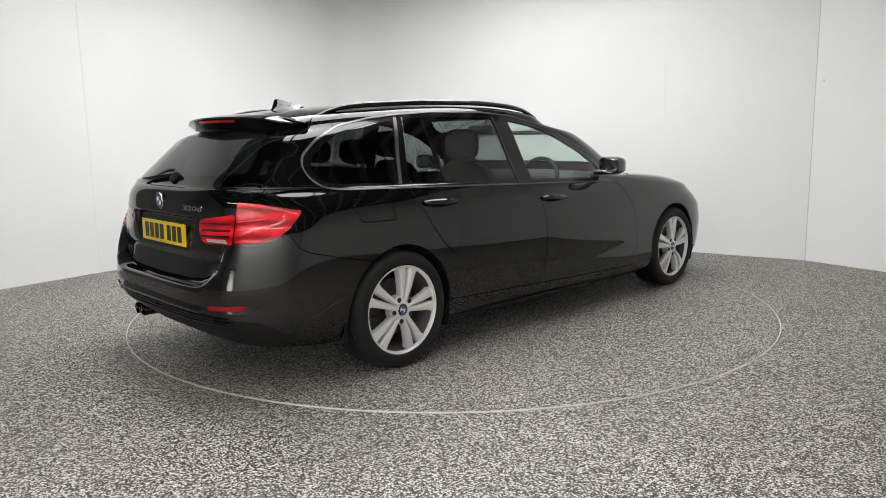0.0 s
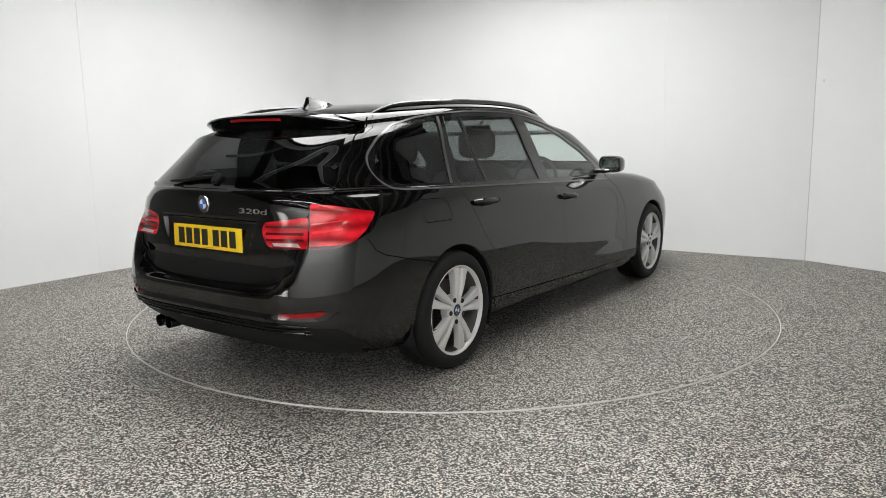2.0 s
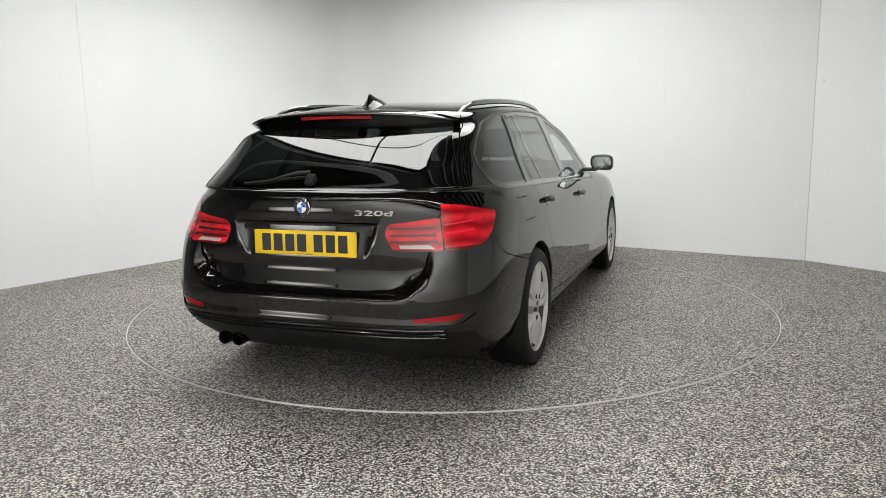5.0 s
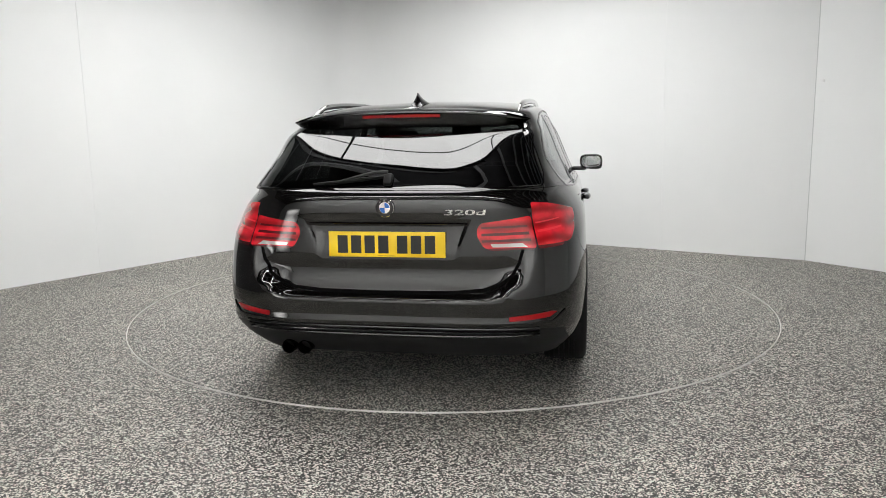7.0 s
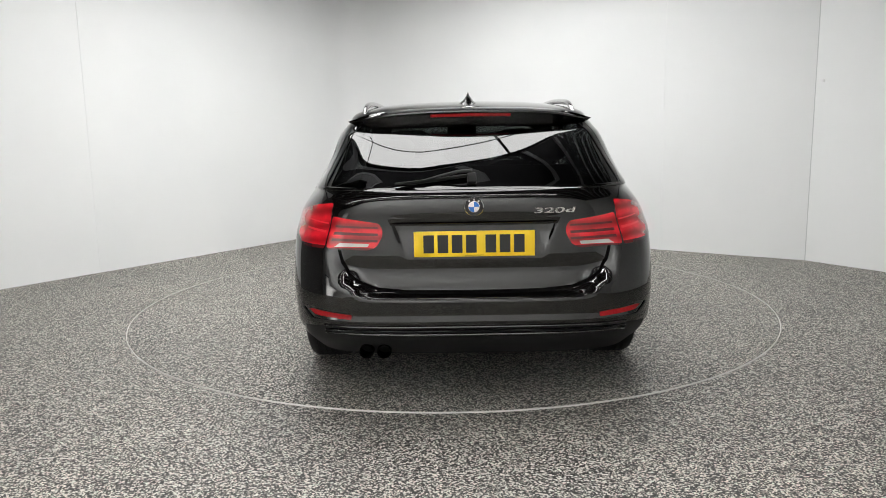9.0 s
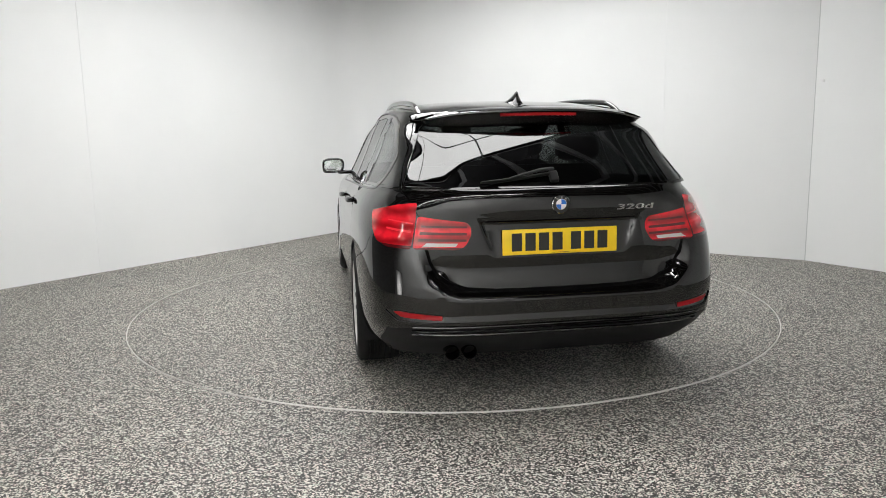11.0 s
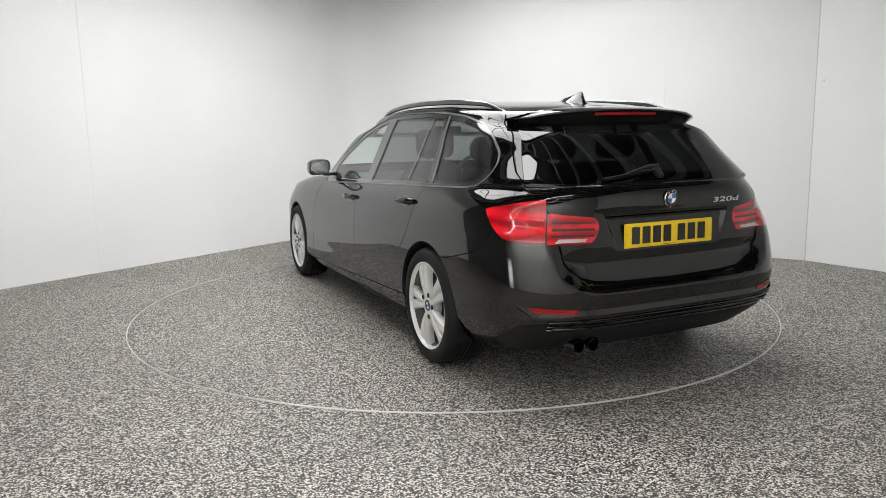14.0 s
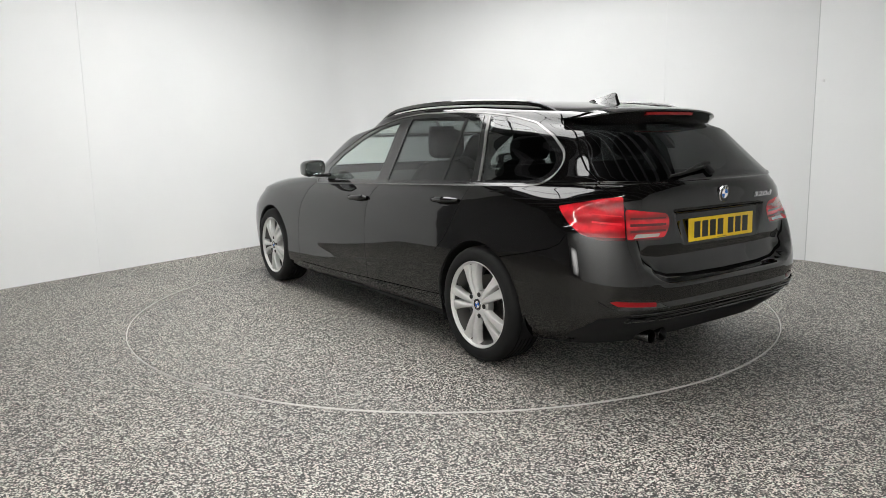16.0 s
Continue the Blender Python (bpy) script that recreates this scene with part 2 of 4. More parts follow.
def build_room():
    pts = room_outline()
    end = CORNER + ALONG_L * 5.0
    wall_strip("wall_west", [pts[0], end], CURTAIN, H, label="dark grey cloth curtain hung along the open side of the studio")
    wall_strip("wall_north", [end, *pts[1:11]], WALL, H, label="smooth white painted studio wall with a rounded corner")
    wall_strip("wall_east", [p for p in pts[10:]], WALL, H, label="smooth white painted studio wall panel")
    a, b = pts[-1], pts[0]
    wall_strip("wall_south", [a, b], WALL, H, label="plain white studio wall behind the stand")

    bm = bmesh.new()
    outline = [bm.verts.new((p.x * 1.04, p.y * 1.04, 0.0)) for p in pts]
    f = bm.faces.new(outline[::-1])
    if f.normal.z < 0:
        f.normal_flip()
    tagged(part("floor", bm, FLOOR, smooth=False), "grey speckled vinyl studio floor", "floor", kind="structure")

    # seams between the wall sheets
    for p, d in ((CORNER + ALONG_R * 5.30, ALONG_R), (CORNER + ALONG_R * 3.95, ALONG_R), (CORNER + ALONG_L * 3.65, ALONG_L)):
        n = Vector((-d.y, d.x, 0))
        if n.dot(-p) < 0:
            n = -n
        bm = bmesh.new()
        q = p + n * 0.0015
        box(bm, -0.004, -0.0015, 0.0, 0.004, 0.0015, H - 0.05)
        ob = part("wall_joint", bm, SEAM if p == CORNER + ALONG_R * 5.30 else WALL, smooth=False, at=Matrix.Translation(q) @ pose(0, 0, 0, 0, 0, math.degrees(math.atan2(d.y, d.x))))
        tagged(ob, "thin joint strip between white wall sheets", "joint", kind="structure")

    # small white cap beside the wall joint
    bend = Vector((0.53, -0.848, 0))
    q = CORNER + ALONG_R * 5.30 + bend * 0.07 + Vector((-0.848, -0.53, 0)) * 0.004
    bm = bmesh.new()
    lathe(bm, [(0.0005, 0.006), (0.008, 0.005), (0.012, 0.002), (0.013, -0.004)], 20)
    tagged(part("wall_cap", bm, WHITE, at=Matrix.Translation((q.x, q.y, 1.62)) @ pose(0, 0, 0, 0, 0, 122)), "small white plastic cap on the wall", "cap", kind="structure")

    # ceiling with its light panels
    bm = bmesh.new()
    ring = [bm.verts.new((p.x * 1.03, p.y * 1.03, H)) for p in pts]
    bm.faces.new(ring)
    tagged(part("ceiling", bm, DARK, smooth=False), "dark studio ceiling above the light panels", "ceiling", kind="structure")
    # rafters that show under the dark ceiling outside the light
    for k in range(16):
        bm = bmesh.new()
        y = -7.0 + k * 0.72
        box(bm, -6.0, -0.03, H - 0.16, 6.0, 0.03, H - 0.004)
        ob = part("ceiling_beam", bm, BEAM, smooth=False, at=pose(1.0, y, 0, 0, 0, -33))
        tagged(ob, "grey metal beam under the dark ceiling", "beam", "ceiling beams", kind="structure")
    build_light()
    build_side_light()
    build_fill_strips()


def build_fill_strips():
    """Two long unseen fill lights, added under the ceiling and tilted to brighten the wall behind the camera's stand.
    """
    lamp = new("fill_strip")
    tagged(lamp, "unseen long white fill light added to brighten the studio wall", "light", "ceiling strip lights")
    bm = bmesh.new()
    box(bm, -3.0, -0.20, 0.0, 3.0, 0.20, 0.07)
    part("housing", bm, STRUT, lamp, smooth=False)
    bm = bmesh.new()
    box(bm, -2.96, -0.17, -0.012, 2.96, 0.17, -0.004)
    part("cover", bm, FILL_STRIP, lamp, "glowing white cover", smooth=False)
    lamp.matrix_basis = pose(-1.4, -3.9, H - 0.28, -48, 0, 0)
    copy_thing(lamp, pose(-1.4, -4.7, H - 0.28, -48, 0, 0))


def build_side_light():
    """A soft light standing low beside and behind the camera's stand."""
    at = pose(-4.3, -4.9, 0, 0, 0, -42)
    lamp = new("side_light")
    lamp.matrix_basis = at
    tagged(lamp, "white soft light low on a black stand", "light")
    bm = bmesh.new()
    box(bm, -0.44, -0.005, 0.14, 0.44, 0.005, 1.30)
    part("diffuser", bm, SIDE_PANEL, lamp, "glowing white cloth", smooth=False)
    for x0, z0, x1, z1 in ((-0.47, 0.11, -0.44, 1.33), (0.44, 0.11, 0.47, 1.33), (-0.44, 0.11, 0.44, 0.14), (-0.44, 1.30, 0.44, 1.33)):
        bm = bmesh.new()
        box(bm, x0, -0.04, z0, x1, 0.04, z1)
        part("frame_bar", bm, STRUT, lamp, smooth=False)
    bm = bmesh.new()
    box(bm, -0.44, -0.045, 0.14, 0.44, -0.035, 1.30)
    part("back_cloth", bm, DARK, lamp, smooth=False)
    bm = bmesh.new()
    tube(bm, [(0, -0.1, 0.0), (0, -0.1, 1.0)], 0.02)
    part("stand_pole", bm, STRUT, lamp)
    for d in (0, 120, 240):
        bm = bmesh.new()
        a = radians(d + 30)
        tube(bm, [(0, -0.1, 0.30), (0.4 * math.cos(a), -0.1 + 0.4 * math.sin(a), 0.012)], 0.012)
        part("stand_leg", bm, STRUT, lamp)


LIGHT_C, LIGHT_A, LIGHT_B, LIGHT_Z = (-0.27, 0.10), 2.25, 2.20, 3.42


def oval(s, z, n=96):
    """A ring of the tent's outline, an oval with flattened shoulders."""
    ring = []
    for k in range(n):
        c, d = math.cos(2 * math.pi * k / n), math.sin(2 * math.pi * k / n)
        f = s / (abs(c) ** 1.6 + abs(d) ** 1.6) ** 0.625
        ring.append(Vector((LIGHT_C[0] + LIGHT_A * f * c, LIGHT_C[1] + LIGHT_B * f * d, z)))
    return ring


def band(bm, rings, closed=True):
    vs = [[bm.verts.new(p) for p in r] for r in rings]
    pairs = list(zip(vs, vs[1:])) + ([(vs[-1], vs[0])] if closed else [])
    for a, b in pairs:
        for k in range(len(a)):
            j = (k + 1) % len(a)
            bm.faces.new((a[k], a[j], b[j], b[k]))
    bmesh.ops.recalc_face_normals(bm, faces=bm.faces)
    return bm


def build_light():
    """A large oval light tent over the turntable: glowing cloth on a dark frame."""
    lamp = new("ceiling_light")
    tagged(lamp, "large oval white light tent hung over the turntable", "light")
    bm = bmesh.new()
    lo = [bm.verts.new(p) for p in oval(0.99, LIGHT_Z)]
    hi = [bm.verts.new(p) for p in oval(0.99, LIGHT_Z + 0.03)]
    bm.faces.new(lo)
    bm.faces.new(hi)
    for k in range(96):
        bm.faces.new((lo[k], lo[(k + 1) % 96], hi[(k + 1) % 96], hi[k]))
    bmesh.ops.recalc_face_normals(bm, faces=bm.faces)
    part("diffuser", bm, PANEL, lamp, "glowing white cloth", smooth=False)
    for s0, s1, name in ((0.992, 1.01, "rim"), (0.85, 0.858, "inner_hoop")):
        bm = bmesh.new()
        band(bm, [oval(s0, LIGHT_Z - 0.02), oval(s1, LIGHT_Z - 0.02), oval(s1, LIGHT_Z - 0.004), oval(s0, LIGHT_Z - 0.004)])
        part(name, bm, STRUT, lamp, smooth=False)
    # unseen hanging band, added to keep the tent's light off the upper walls
    bm = bmesh.new()
    band(bm, [oval(1.01, LIGHT_Z - 0.29), oval(1.016, LIGHT_Z - 0.29), oval(1.016, LIGHT_Z + 0.06), oval(1.01, LIGHT_Z + 0.06)])
    part("skirt", bm, DARK, lamp, "unseen dark cloth added round the light to shade the upper walls", smooth=False)
    for k in range(7):
        a = 2 * math.pi * (k + 0.66) / 7
        g = 0.99 / (abs(math.cos(a)) ** 1.6 + abs(math.sin(a)) ** 1.6) ** 0.625
        e = Vector((LIGHT_A * g * math.cos(a), LIGHT_B * g * math.sin(a), 0))
        bm = bmesh.new()
        box(bm, 0.0, -0.014, -0.042, e.length, 0.014, -0.024)
        part("strut", bm, STRUT, lamp, smooth=False, at=pose(LIGHT_C[0], LIGHT_C[1], LIGHT_Z, 0, 0, math.degrees(math.atan2(e.y, e.x))))


build_room()


def build_turntable():
    top = 0.004
    base = new("turntable")
    bm = bmesh.new()
    prof = [(0.0001, top), (0.6, top), (1.4, top), (TABLE_R - 0.013, top), (TABLE_R - 0.012, 0.0)]
    rings = []
    for r, z in prof:
        rings.append([bm.verts.new((r * math.cos(2 * math.pi * k / 128), r * math.sin(2 * math.pi * k / 128), z)) for k in range(128)])
    for p, q in zip(rings, rings[1:]):
        for k in range(128):
            bm.faces.new((p[k], q[k], q[(k + 1) % 128], p[(k + 1) % 128]))
    part("deck", bm, FLOOR, base, "grey speckled vinyl deck", smooth=False)
    bm = bmesh.new()
    rings = []
    for r, z in ((TABLE_R - 0.0065, 0.0), (TABLE_R - 0.006, 0.006), (TABLE_R - 0.002, 0.006), (TABLE_R, 0.0)):
        rings.append([bm.verts.new((r * math.cos(2 * math.pi * k / 160), r * math.sin(2 * math.pi * k / 160), z)) for k in range(160)])
    for p, q in zip(rings, rings[1:]):
        for k in range(160):
            bm.faces.new((p[k], q[k], q[(k + 1) % 160], p[(k + 1) % 160]))
    part("edge_ring", bm, EDGE, base, "thin pale metal edge ring", smooth=False)
    return tagged(base, "round vinyl-topped turntable with thin metal edge, flush in floor", "turntable")


TURNTABLE = build_turntable()

# ---- the estate car: x forward, y to its left, z up, origin on the ground between the axles ----
FRONT_X, REAR_X, HUB_Z = 1.405, -1.398, 0.309
KNOTS = (-2.3, -1.2, 0.0, 1.2, 2.1)


def crown(x):
    """Height of the roof's middle line."""
    return float(np.interp(x, ROOF_X, ROOF_Z))


_c = np.polyfit((-1.9, -1.58, -1.2, -0.7, -0.3, 0.05), (1.306, 1.356, 1.385, 1.400, 1.390, 1.352), 4)
ROOF_X = np.linspace(-2.0, 0.25, 60)
ROOF_Z = np.polyval(_c, ROOF_X)


def ease(t):
    t = min(1.0, max(0.0, t))
    return t * t * (3 - 2 * t)


class Level:
    """One line round the body, at about one height."""

    def __init__(self, heights, rear, width, front, p=5.6, q=4.0, start=-1.2, front_start=1.2, drop=None, nose=3.2, corner=None, edge=0.6):
        self.rear, self.width, self.front, self.p, self.q = rear, width, front, p, q
        self.start, self.front_start, self.drop, self.nose = start, front_start, drop, nose
        # the bumper's corner, from a half width outwards, may stand further back than the middle
        self.corner, self.edge = rear if corner is None else corner, edge
        self.poly = None if heights is None else np.polyfit(KNOTS, heights, 4)

    def z(self, x):
        if self.poly is not None:
            return float(np.polyval(self.poly, x))
        return crown(x) - self.drop

    def row(self):
        out = []
        n = 26
        for k in range(n):
            a = (k / n) ** 1.6 * math.pi / 2
            s = math.cos(a) ** (2 / self.p)
            y = self.width * math.sin(a) ** (2 / self.q)
            rear = self.rear + (self.corner - self.rear) * ease((y - self.edge) / 0.05)
            out.append((self.start + (rear - self.start) * s, y))
        m = 54
        for k in range(m + 1):
            x = self.start + (self.front_start - self.start) * k / m
            out.append((x, self.width))
        n = 16
        for k in range(n - 1, -1, -1):
            a = (k / n) ** 1.4 * math.pi / 2
            x = self.front_start + (self.front - self.front_start) * math.cos(a) ** (2 / self.nose)
            out.append((x, self.width * math.sin(a) ** (2 / self.nose)))
        return [Vector((x, y, self.z(x))) for x, y in out]


def body_levels():
    return [
        Level((0.235, 0.185, 0.170, 0.155, 0.19), -2.17, 0.780, 2.12, nose=4),
        Level((0.325, 0.225, 0.205, 0.18, 0.22), -2.29, 0.826, 2.17, nose=4),
        Level((0.375, 0.300, 0.258, 0.222, 0.29), -2.325, 0.846, 2.20, nose=4, p=6.8),
        Level((0.402, 0.330, 0.288, 0.252, 0.33), -2.343, 0.852, 2.21, nose=4, p=6.8),
        Level((0.438, 0.400, 0.365, 0.335, 0.395), -2.337, 0.858, 2.215, nose=4, p=6.8),
        Level((0.475, 0.470, 0.440, 0.420, 0.46), -2.341, 0.862, 2.22, nose=4, p=6.8),
        Level((0.515, 0.560, 0.545, 0.530, 0.52), -2.340, 0.863, 2.21, nose=4, p=6.8),
        Level((0.530, 0.582, 0.567, 0.552, 0.54), -2.284, 0.863, 2.20, nose=4, p=6.8, corner=-2.338, edge=0.44),
        Level((0.560, 0.622, 0.606, 0.588, 0.568), -2.274, 0.862, 2.19, nose=4, p=6.8, corner=-2.333, edge=0.50),
        Level((0.622, 0.690, 0.670, 0.645, 0.605), -2.259, 0.860, 2.17, nose=4, p=6.8, corner=-2.319, edge=0.56),
        Level((0.668, 0.735, 0.710, 0.680, 0.63), -2.267, 0.857, 2.15, nose=3.8, p=6.8, corner=-2.306, edge=0.575),
        Level((0.740, 0.785, 0.758, 0.722, 0.66), -2.266, 0.854, 2.12, nose=3.6, p=6.4, corner=-2.284, edge=0.59),
        Level((0.830, 0.845, 0.815, 0.780, 0.70), -2.263, 0.843, 2.07, p=5),
        Level((0.885, 0.882, 0.850, 0.815, 0.735), -2.266, 0.829, 2.00, p=4.8),
        Level((0.925, 0.910, 0.876, 0.845, 0.77), -2.260, 0.815, 1.90, p=4.8, front_start=0.9),
        Level((0.950, 0.930, 0.894, 0.868, 0.80), -2.248, 0.803, 1.66, p=4.8, front_start=0.7),
        Level((0.965, 0.943, 0.907, 0.884, 0.83), -2.231, 0.794, 1.30, p=5.6, front_start=0.6),
        Level((0.978, 0.958, 0.921, 0.898, 0.87), -2.208, 0.783, 1.02, p=8, front_start=0.45, nose=3.6),
        Level((1.105, 1.105, 1.095, 1.060, 1.02), -2.080, 0.710, 0.77, p=8, start=-1.15, front_start=0.15, nose=4),
        Level((1.200, 1.215, 1.215, 1.150, 1.08), -1.965, 0.662, 0.55, p=8, start=-1.15, front_start=-0.05, nose=4),
        Level(None, -1.870, 0.620, 0.32, p=8, start=-1.1, front_start=-0.2, drop=0.090, nose=4),
        Level(None, -1.835, 0.588, 0.20, p=8, start=-1.1, front_start=-0.25, drop=0.048, nose=4),
        Level(None, -1.800, 0.500, 0.13, p=8, start=-1.1, front_start=-0.25, drop=0.026, nose=4),
        Level(None, -1.750, 0.300, 0.05, start=-1.1, front_start=-0.3, drop=0.008),
        Level(None, -1.700, 0.000, 0.00, start=-1.1, front_start=-0.3, drop=0.0),
    ]


def sill_z(x):
    return 0.276 - 0.0295 * x


def shaped(p):
    """The plan's taper towards the tail and the hollow that opens forwards above the sill."""
    q = p.copy()
    if p.x < -1.15:
        s = min(1.0, (-1.15 - p.x) / 0.75)
        q.y -= (0.007 + 0.043 * ease((p.z - 0.84) / 0.15) - 0.034 * ease((p.z - 0.94) / 0.42)) * s * s * min(1.0, p.y / 0.6)
    if -0.6 < p.x < 1.2 and p.y > 0.6:
        h = 0.13 * max(0.0, p.x + 0.6) / 1.4
        foot = sill_z(p.x) + 0.032
        if foot < p.z < foot + h:
            q.y += 0.11 * (foot + h - p.z)
        elif p.z <= foot:
            q.y += 0.11 * h * max(0.0, 1 - (foot - p.z) / 0.06)
    return q


def shell_rows(sub=4):
    rows = [lv.row() for lv in body_levels()]
    out = []
    for i in range(len(rows) - 1):
        a, b, c, d = rows[max(i - 1, 0)], rows[i], rows[i + 1], rows[min(i + 2, len(rows) - 1)]
        for s in range(sub):
            t = s / sub
            line = []
            for p0, p1, p2, p3 in zip(a, b, c, d):
                smooth = 0.5 * ((2 * p1) + (p2 - p0) * t + (2 * p0 - 5 * p1 + 4 * p2 - p3) * t * t + (3 * p1 - p0 - 3 * p2 + p3) * t ** 3)
                straight = p1.lerp(p2, t)
                line.append(smooth * 0.8 + straight * 0.2)
            out.append(line)
    out.append(rows[-1])
    out = [[shaped(p) for p in line] for line in out]
    for line in out:
        line[0].y = line[-1].y = 0.0
    return out


SHELL = shell_rows()


def skin_x(y, z, rear=True):
    """The x of the tail's surface at (y, z)."""
    best, bx = 9.0, -2.2
    for line in SHELL:
        for k in range(26):
            a, b = line[k], line[k + 1]
            if min(a.y, b.y) - 1e-6 <= abs(y) <= max(a.y, b.y) + 1e-6:
                t = (abs(y) - a.y) / (b.y - a.y) if b.y != a.y else 0
                p = a.lerp(b, t)
                if abs(p.z - z) < best and p.x < -1.5:
                    best, bx = abs(p.z - z), p.x
    return bx


def skin_y(x, z):
    """The half width of the flank at (x, z)."""
    prev = None
    for line in SHELL:
        cand = None
        for k in range(8, len(line) - 10):
            a, b = line[k], line[k + 1]
            if a.x <= x <= b.x:
                cand = a.lerp(b, (x - a.x) / (b.x - a.x))
                break
        if cand is None:
            continue
        if prev is not None and prev.z <= z <= cand.z:
            return prev.lerp(cand, (z - prev.z) / (cand.z - prev.z)).y
        prev = cand
    return 0.8


def hull(points):
    pts = sorted(set(points))

    def half(seq):
        h = []
        for p in seq:
            while len(h) > 1 and (h[-1][0] - h[-2][0]) * (p[1] - h[-2][1]) - (h[-1][1] - h[-2][1]) * (p[0] - h[-2][0]) <= 0:
                h.pop()
            h.append(p)
        return h[:-1]
    return half(pts) + half(pts[::-1])


def rounded(points, r=0.03, n=4):
    """Round the corners of a convex outline."""
    pts = [Vector(p) for p in hull(points)]
    out = []
    for i, p in enumerate(pts):
        a, b = pts[i - 1], pts[(i + 1) % len(pts)]
        da, db = (a - p), (b - p)
        k = min(r, da.length * 0.45, db.length * 0.45)
        s, e = p + da.normalized() * k, p + db.normalized() * k
        for j in range(n + 1):
            t = j / n
            q = (1 - t) ** 2 * s + 2 * t * (1 - t) * p + t * t * e
            out.append((q.x, q.y))
    return out


SIDE = (Vector((1, 0, 0)), Vector((0, 0, 1)))
TAIL = (Vector((0, 1, 0)), Vector((0, 0, 1)))
DIAG = (Vector((1, 1, 0)).normalized(), Vector((0, 0, 1)))


def flank(f):
    c = f.calc_center_median()
    return c.y > 0.4 and abs(f.normal.y) > 0.2


def tail(f):
    return f.calc_center_median().x < -1.65


def cut(bm, layer, outline, axes, region, ok, over=(0,)):
    """Give the faces inside a convex outline a region of their own, with clean edges."""
    u, v = axes
    poly = hull(outline)
    lo_u, hi_u = min(p[0] for p in poly), max(p[0] for p in poly)
    lo_v, hi_v = min(p[1] for p in poly), max(p[1] for p in poly)
    faces = []
    for f in bm.faces:
        if f[layer] in over and ok(f):
            us = [w.co.dot(u) for w in f.verts]
            vs = [w.co.dot(v) for w in f.verts]
            if max(us) > lo_u and min(us) < hi_u and max(vs) > lo_v and min(vs) < hi_v:
                faces.append(f)
    for i in range(len(poly)):
        a, b = poly[i], poly[(i + 1) % len(poly)]
        n = u * (b[1] - a[1]) - v * (b[0] - a[0])
        if n.length < 1e-9 or not faces:
            continue
        n.normalize()
        co = u * a[0] + v * a[1]
        geom = list({e for f in faces for e in f.edges}) + list({w for f in faces for w in f.verts}) + faces
        res = bmesh.ops.bisect_plane(bm, geom=geom, dist=1e-5, plane_co=co, plane_no=n)
        faces = [g for g in res["geom"] if isinstance(g, bmesh.types.BMFace) and g.is_valid and (g.calc_center_median() - co).dot(n) < 0]
    for f in faces:
        f[layer] = region
    return faces


def strip(bm, layer, line, axes, ok, region=9, width=0.0042, over=(0,)):
    for a, b in zip(line, line[1:]):
        d = Vector((b[0] - a[0], b[1] - a[1]))
        d.normalize()
        s = Vector((-d.y, d.x)) * width / 2
        a2, b2 = Vector(a) - d * width * 0.3, Vector(b) + d * width * 0.3
        cut(bm, layer, [tuple(a2 + s), tuple(a2 - s), tuple(b2 - s), tuple(b2 + s)], axes, region, ok, over)


def circle(cx, cz, r, n=40):
    return [(cx + r * math.cos(2 * math.pi * k / n), cz + r * math.sin(2 * math.pi * k / n)) for k in range(n)]


# outlines on the flank (x, z)
DLO = [(0.58, 0.868), (-1.70, 0.953), (-1.785, 0.966), (-1.84, 1.01), (-1.857, 1.06), (-1.835, 1.11), (-1.745, 1.185), (-1.60, 1.252), (-1.40, 1.290), (-1.20, 1.311), (-0.95, 1.326), (-0.54, 1.328), (-0.28, 1.308), (-0.05, 1.262), (0.12, 1.204), (0.36, 1.095), (0.54, 0.985), (0.60, 0.90)]
D_WINDOW = [(-1.345, 0.964), (-1.235, 1.285), (-1.40, 1.265), (-1.58, 1.230), (-1.695, 1.180), (-1.79, 1.11), (-1.82, 1.06), (-1.805, 1.015), (-1.76, 0.986), (-1.70, 0.974)]
REAR_WINDOW = [(-1.265, 0.958), (-1.175, 1.290), (-0.95, 1.305), (-0.46, 1.300), (-0.40, 0.926)]
FRONT_WINDOW = [(-0.26, 0.921), (-0.32, 1.285), (-0.10, 1.248), (0.10, 1.183), (0.33, 1.075), (0.48, 0.975), (0.50, 0.90)]
# lamp outlines on the corner's diagonal
S2 = math.sqrt(2)
LAMP_OUT = [(-1.555 / S2, 0.913), (-1.42 / S2, 0.904), (-1.15 / S2, 0.868), (-1.17 / S2, 0.838), (-1.22 / S2, 0.790), (-1.29 / S2, 0.750), (-1.40 / S2, 0.726), (-1.57 / S2, 0.720)]
LAMP_IN = [(-1.567 / S2, 0.858), (-1.579 / S2, 0.719), (-1.80 / S2, 0.712), (-1.835 / S2, 0.728), (-1.862 / S2, 0.775), (-1.858 / S2, 0.808), (-1.84 / S2, 0.830)]
TAIL_WINDOW = [(-0.665, 0.977), (0.665, 0.977), (0.642, 1.03), (0.535, 1.265), (-0.535, 1.265), (-0.642, 1.03)]

GLASS_D, GLASS_R, GLASS_F, GLASS_Q, TRIM, RING, TAILGLASS, SCREEN, L_OUT, L_IN, REFL, REFLBOX, VALANCE, FLAP, LDARK, LLENS, LBAR = range(10, 27)
GAP, HOLE = 9, 8


def recess_half(z):
    """Half width of the plate's hollow at a height."""
    return 0.305 + (z - 0.665) * 0.37


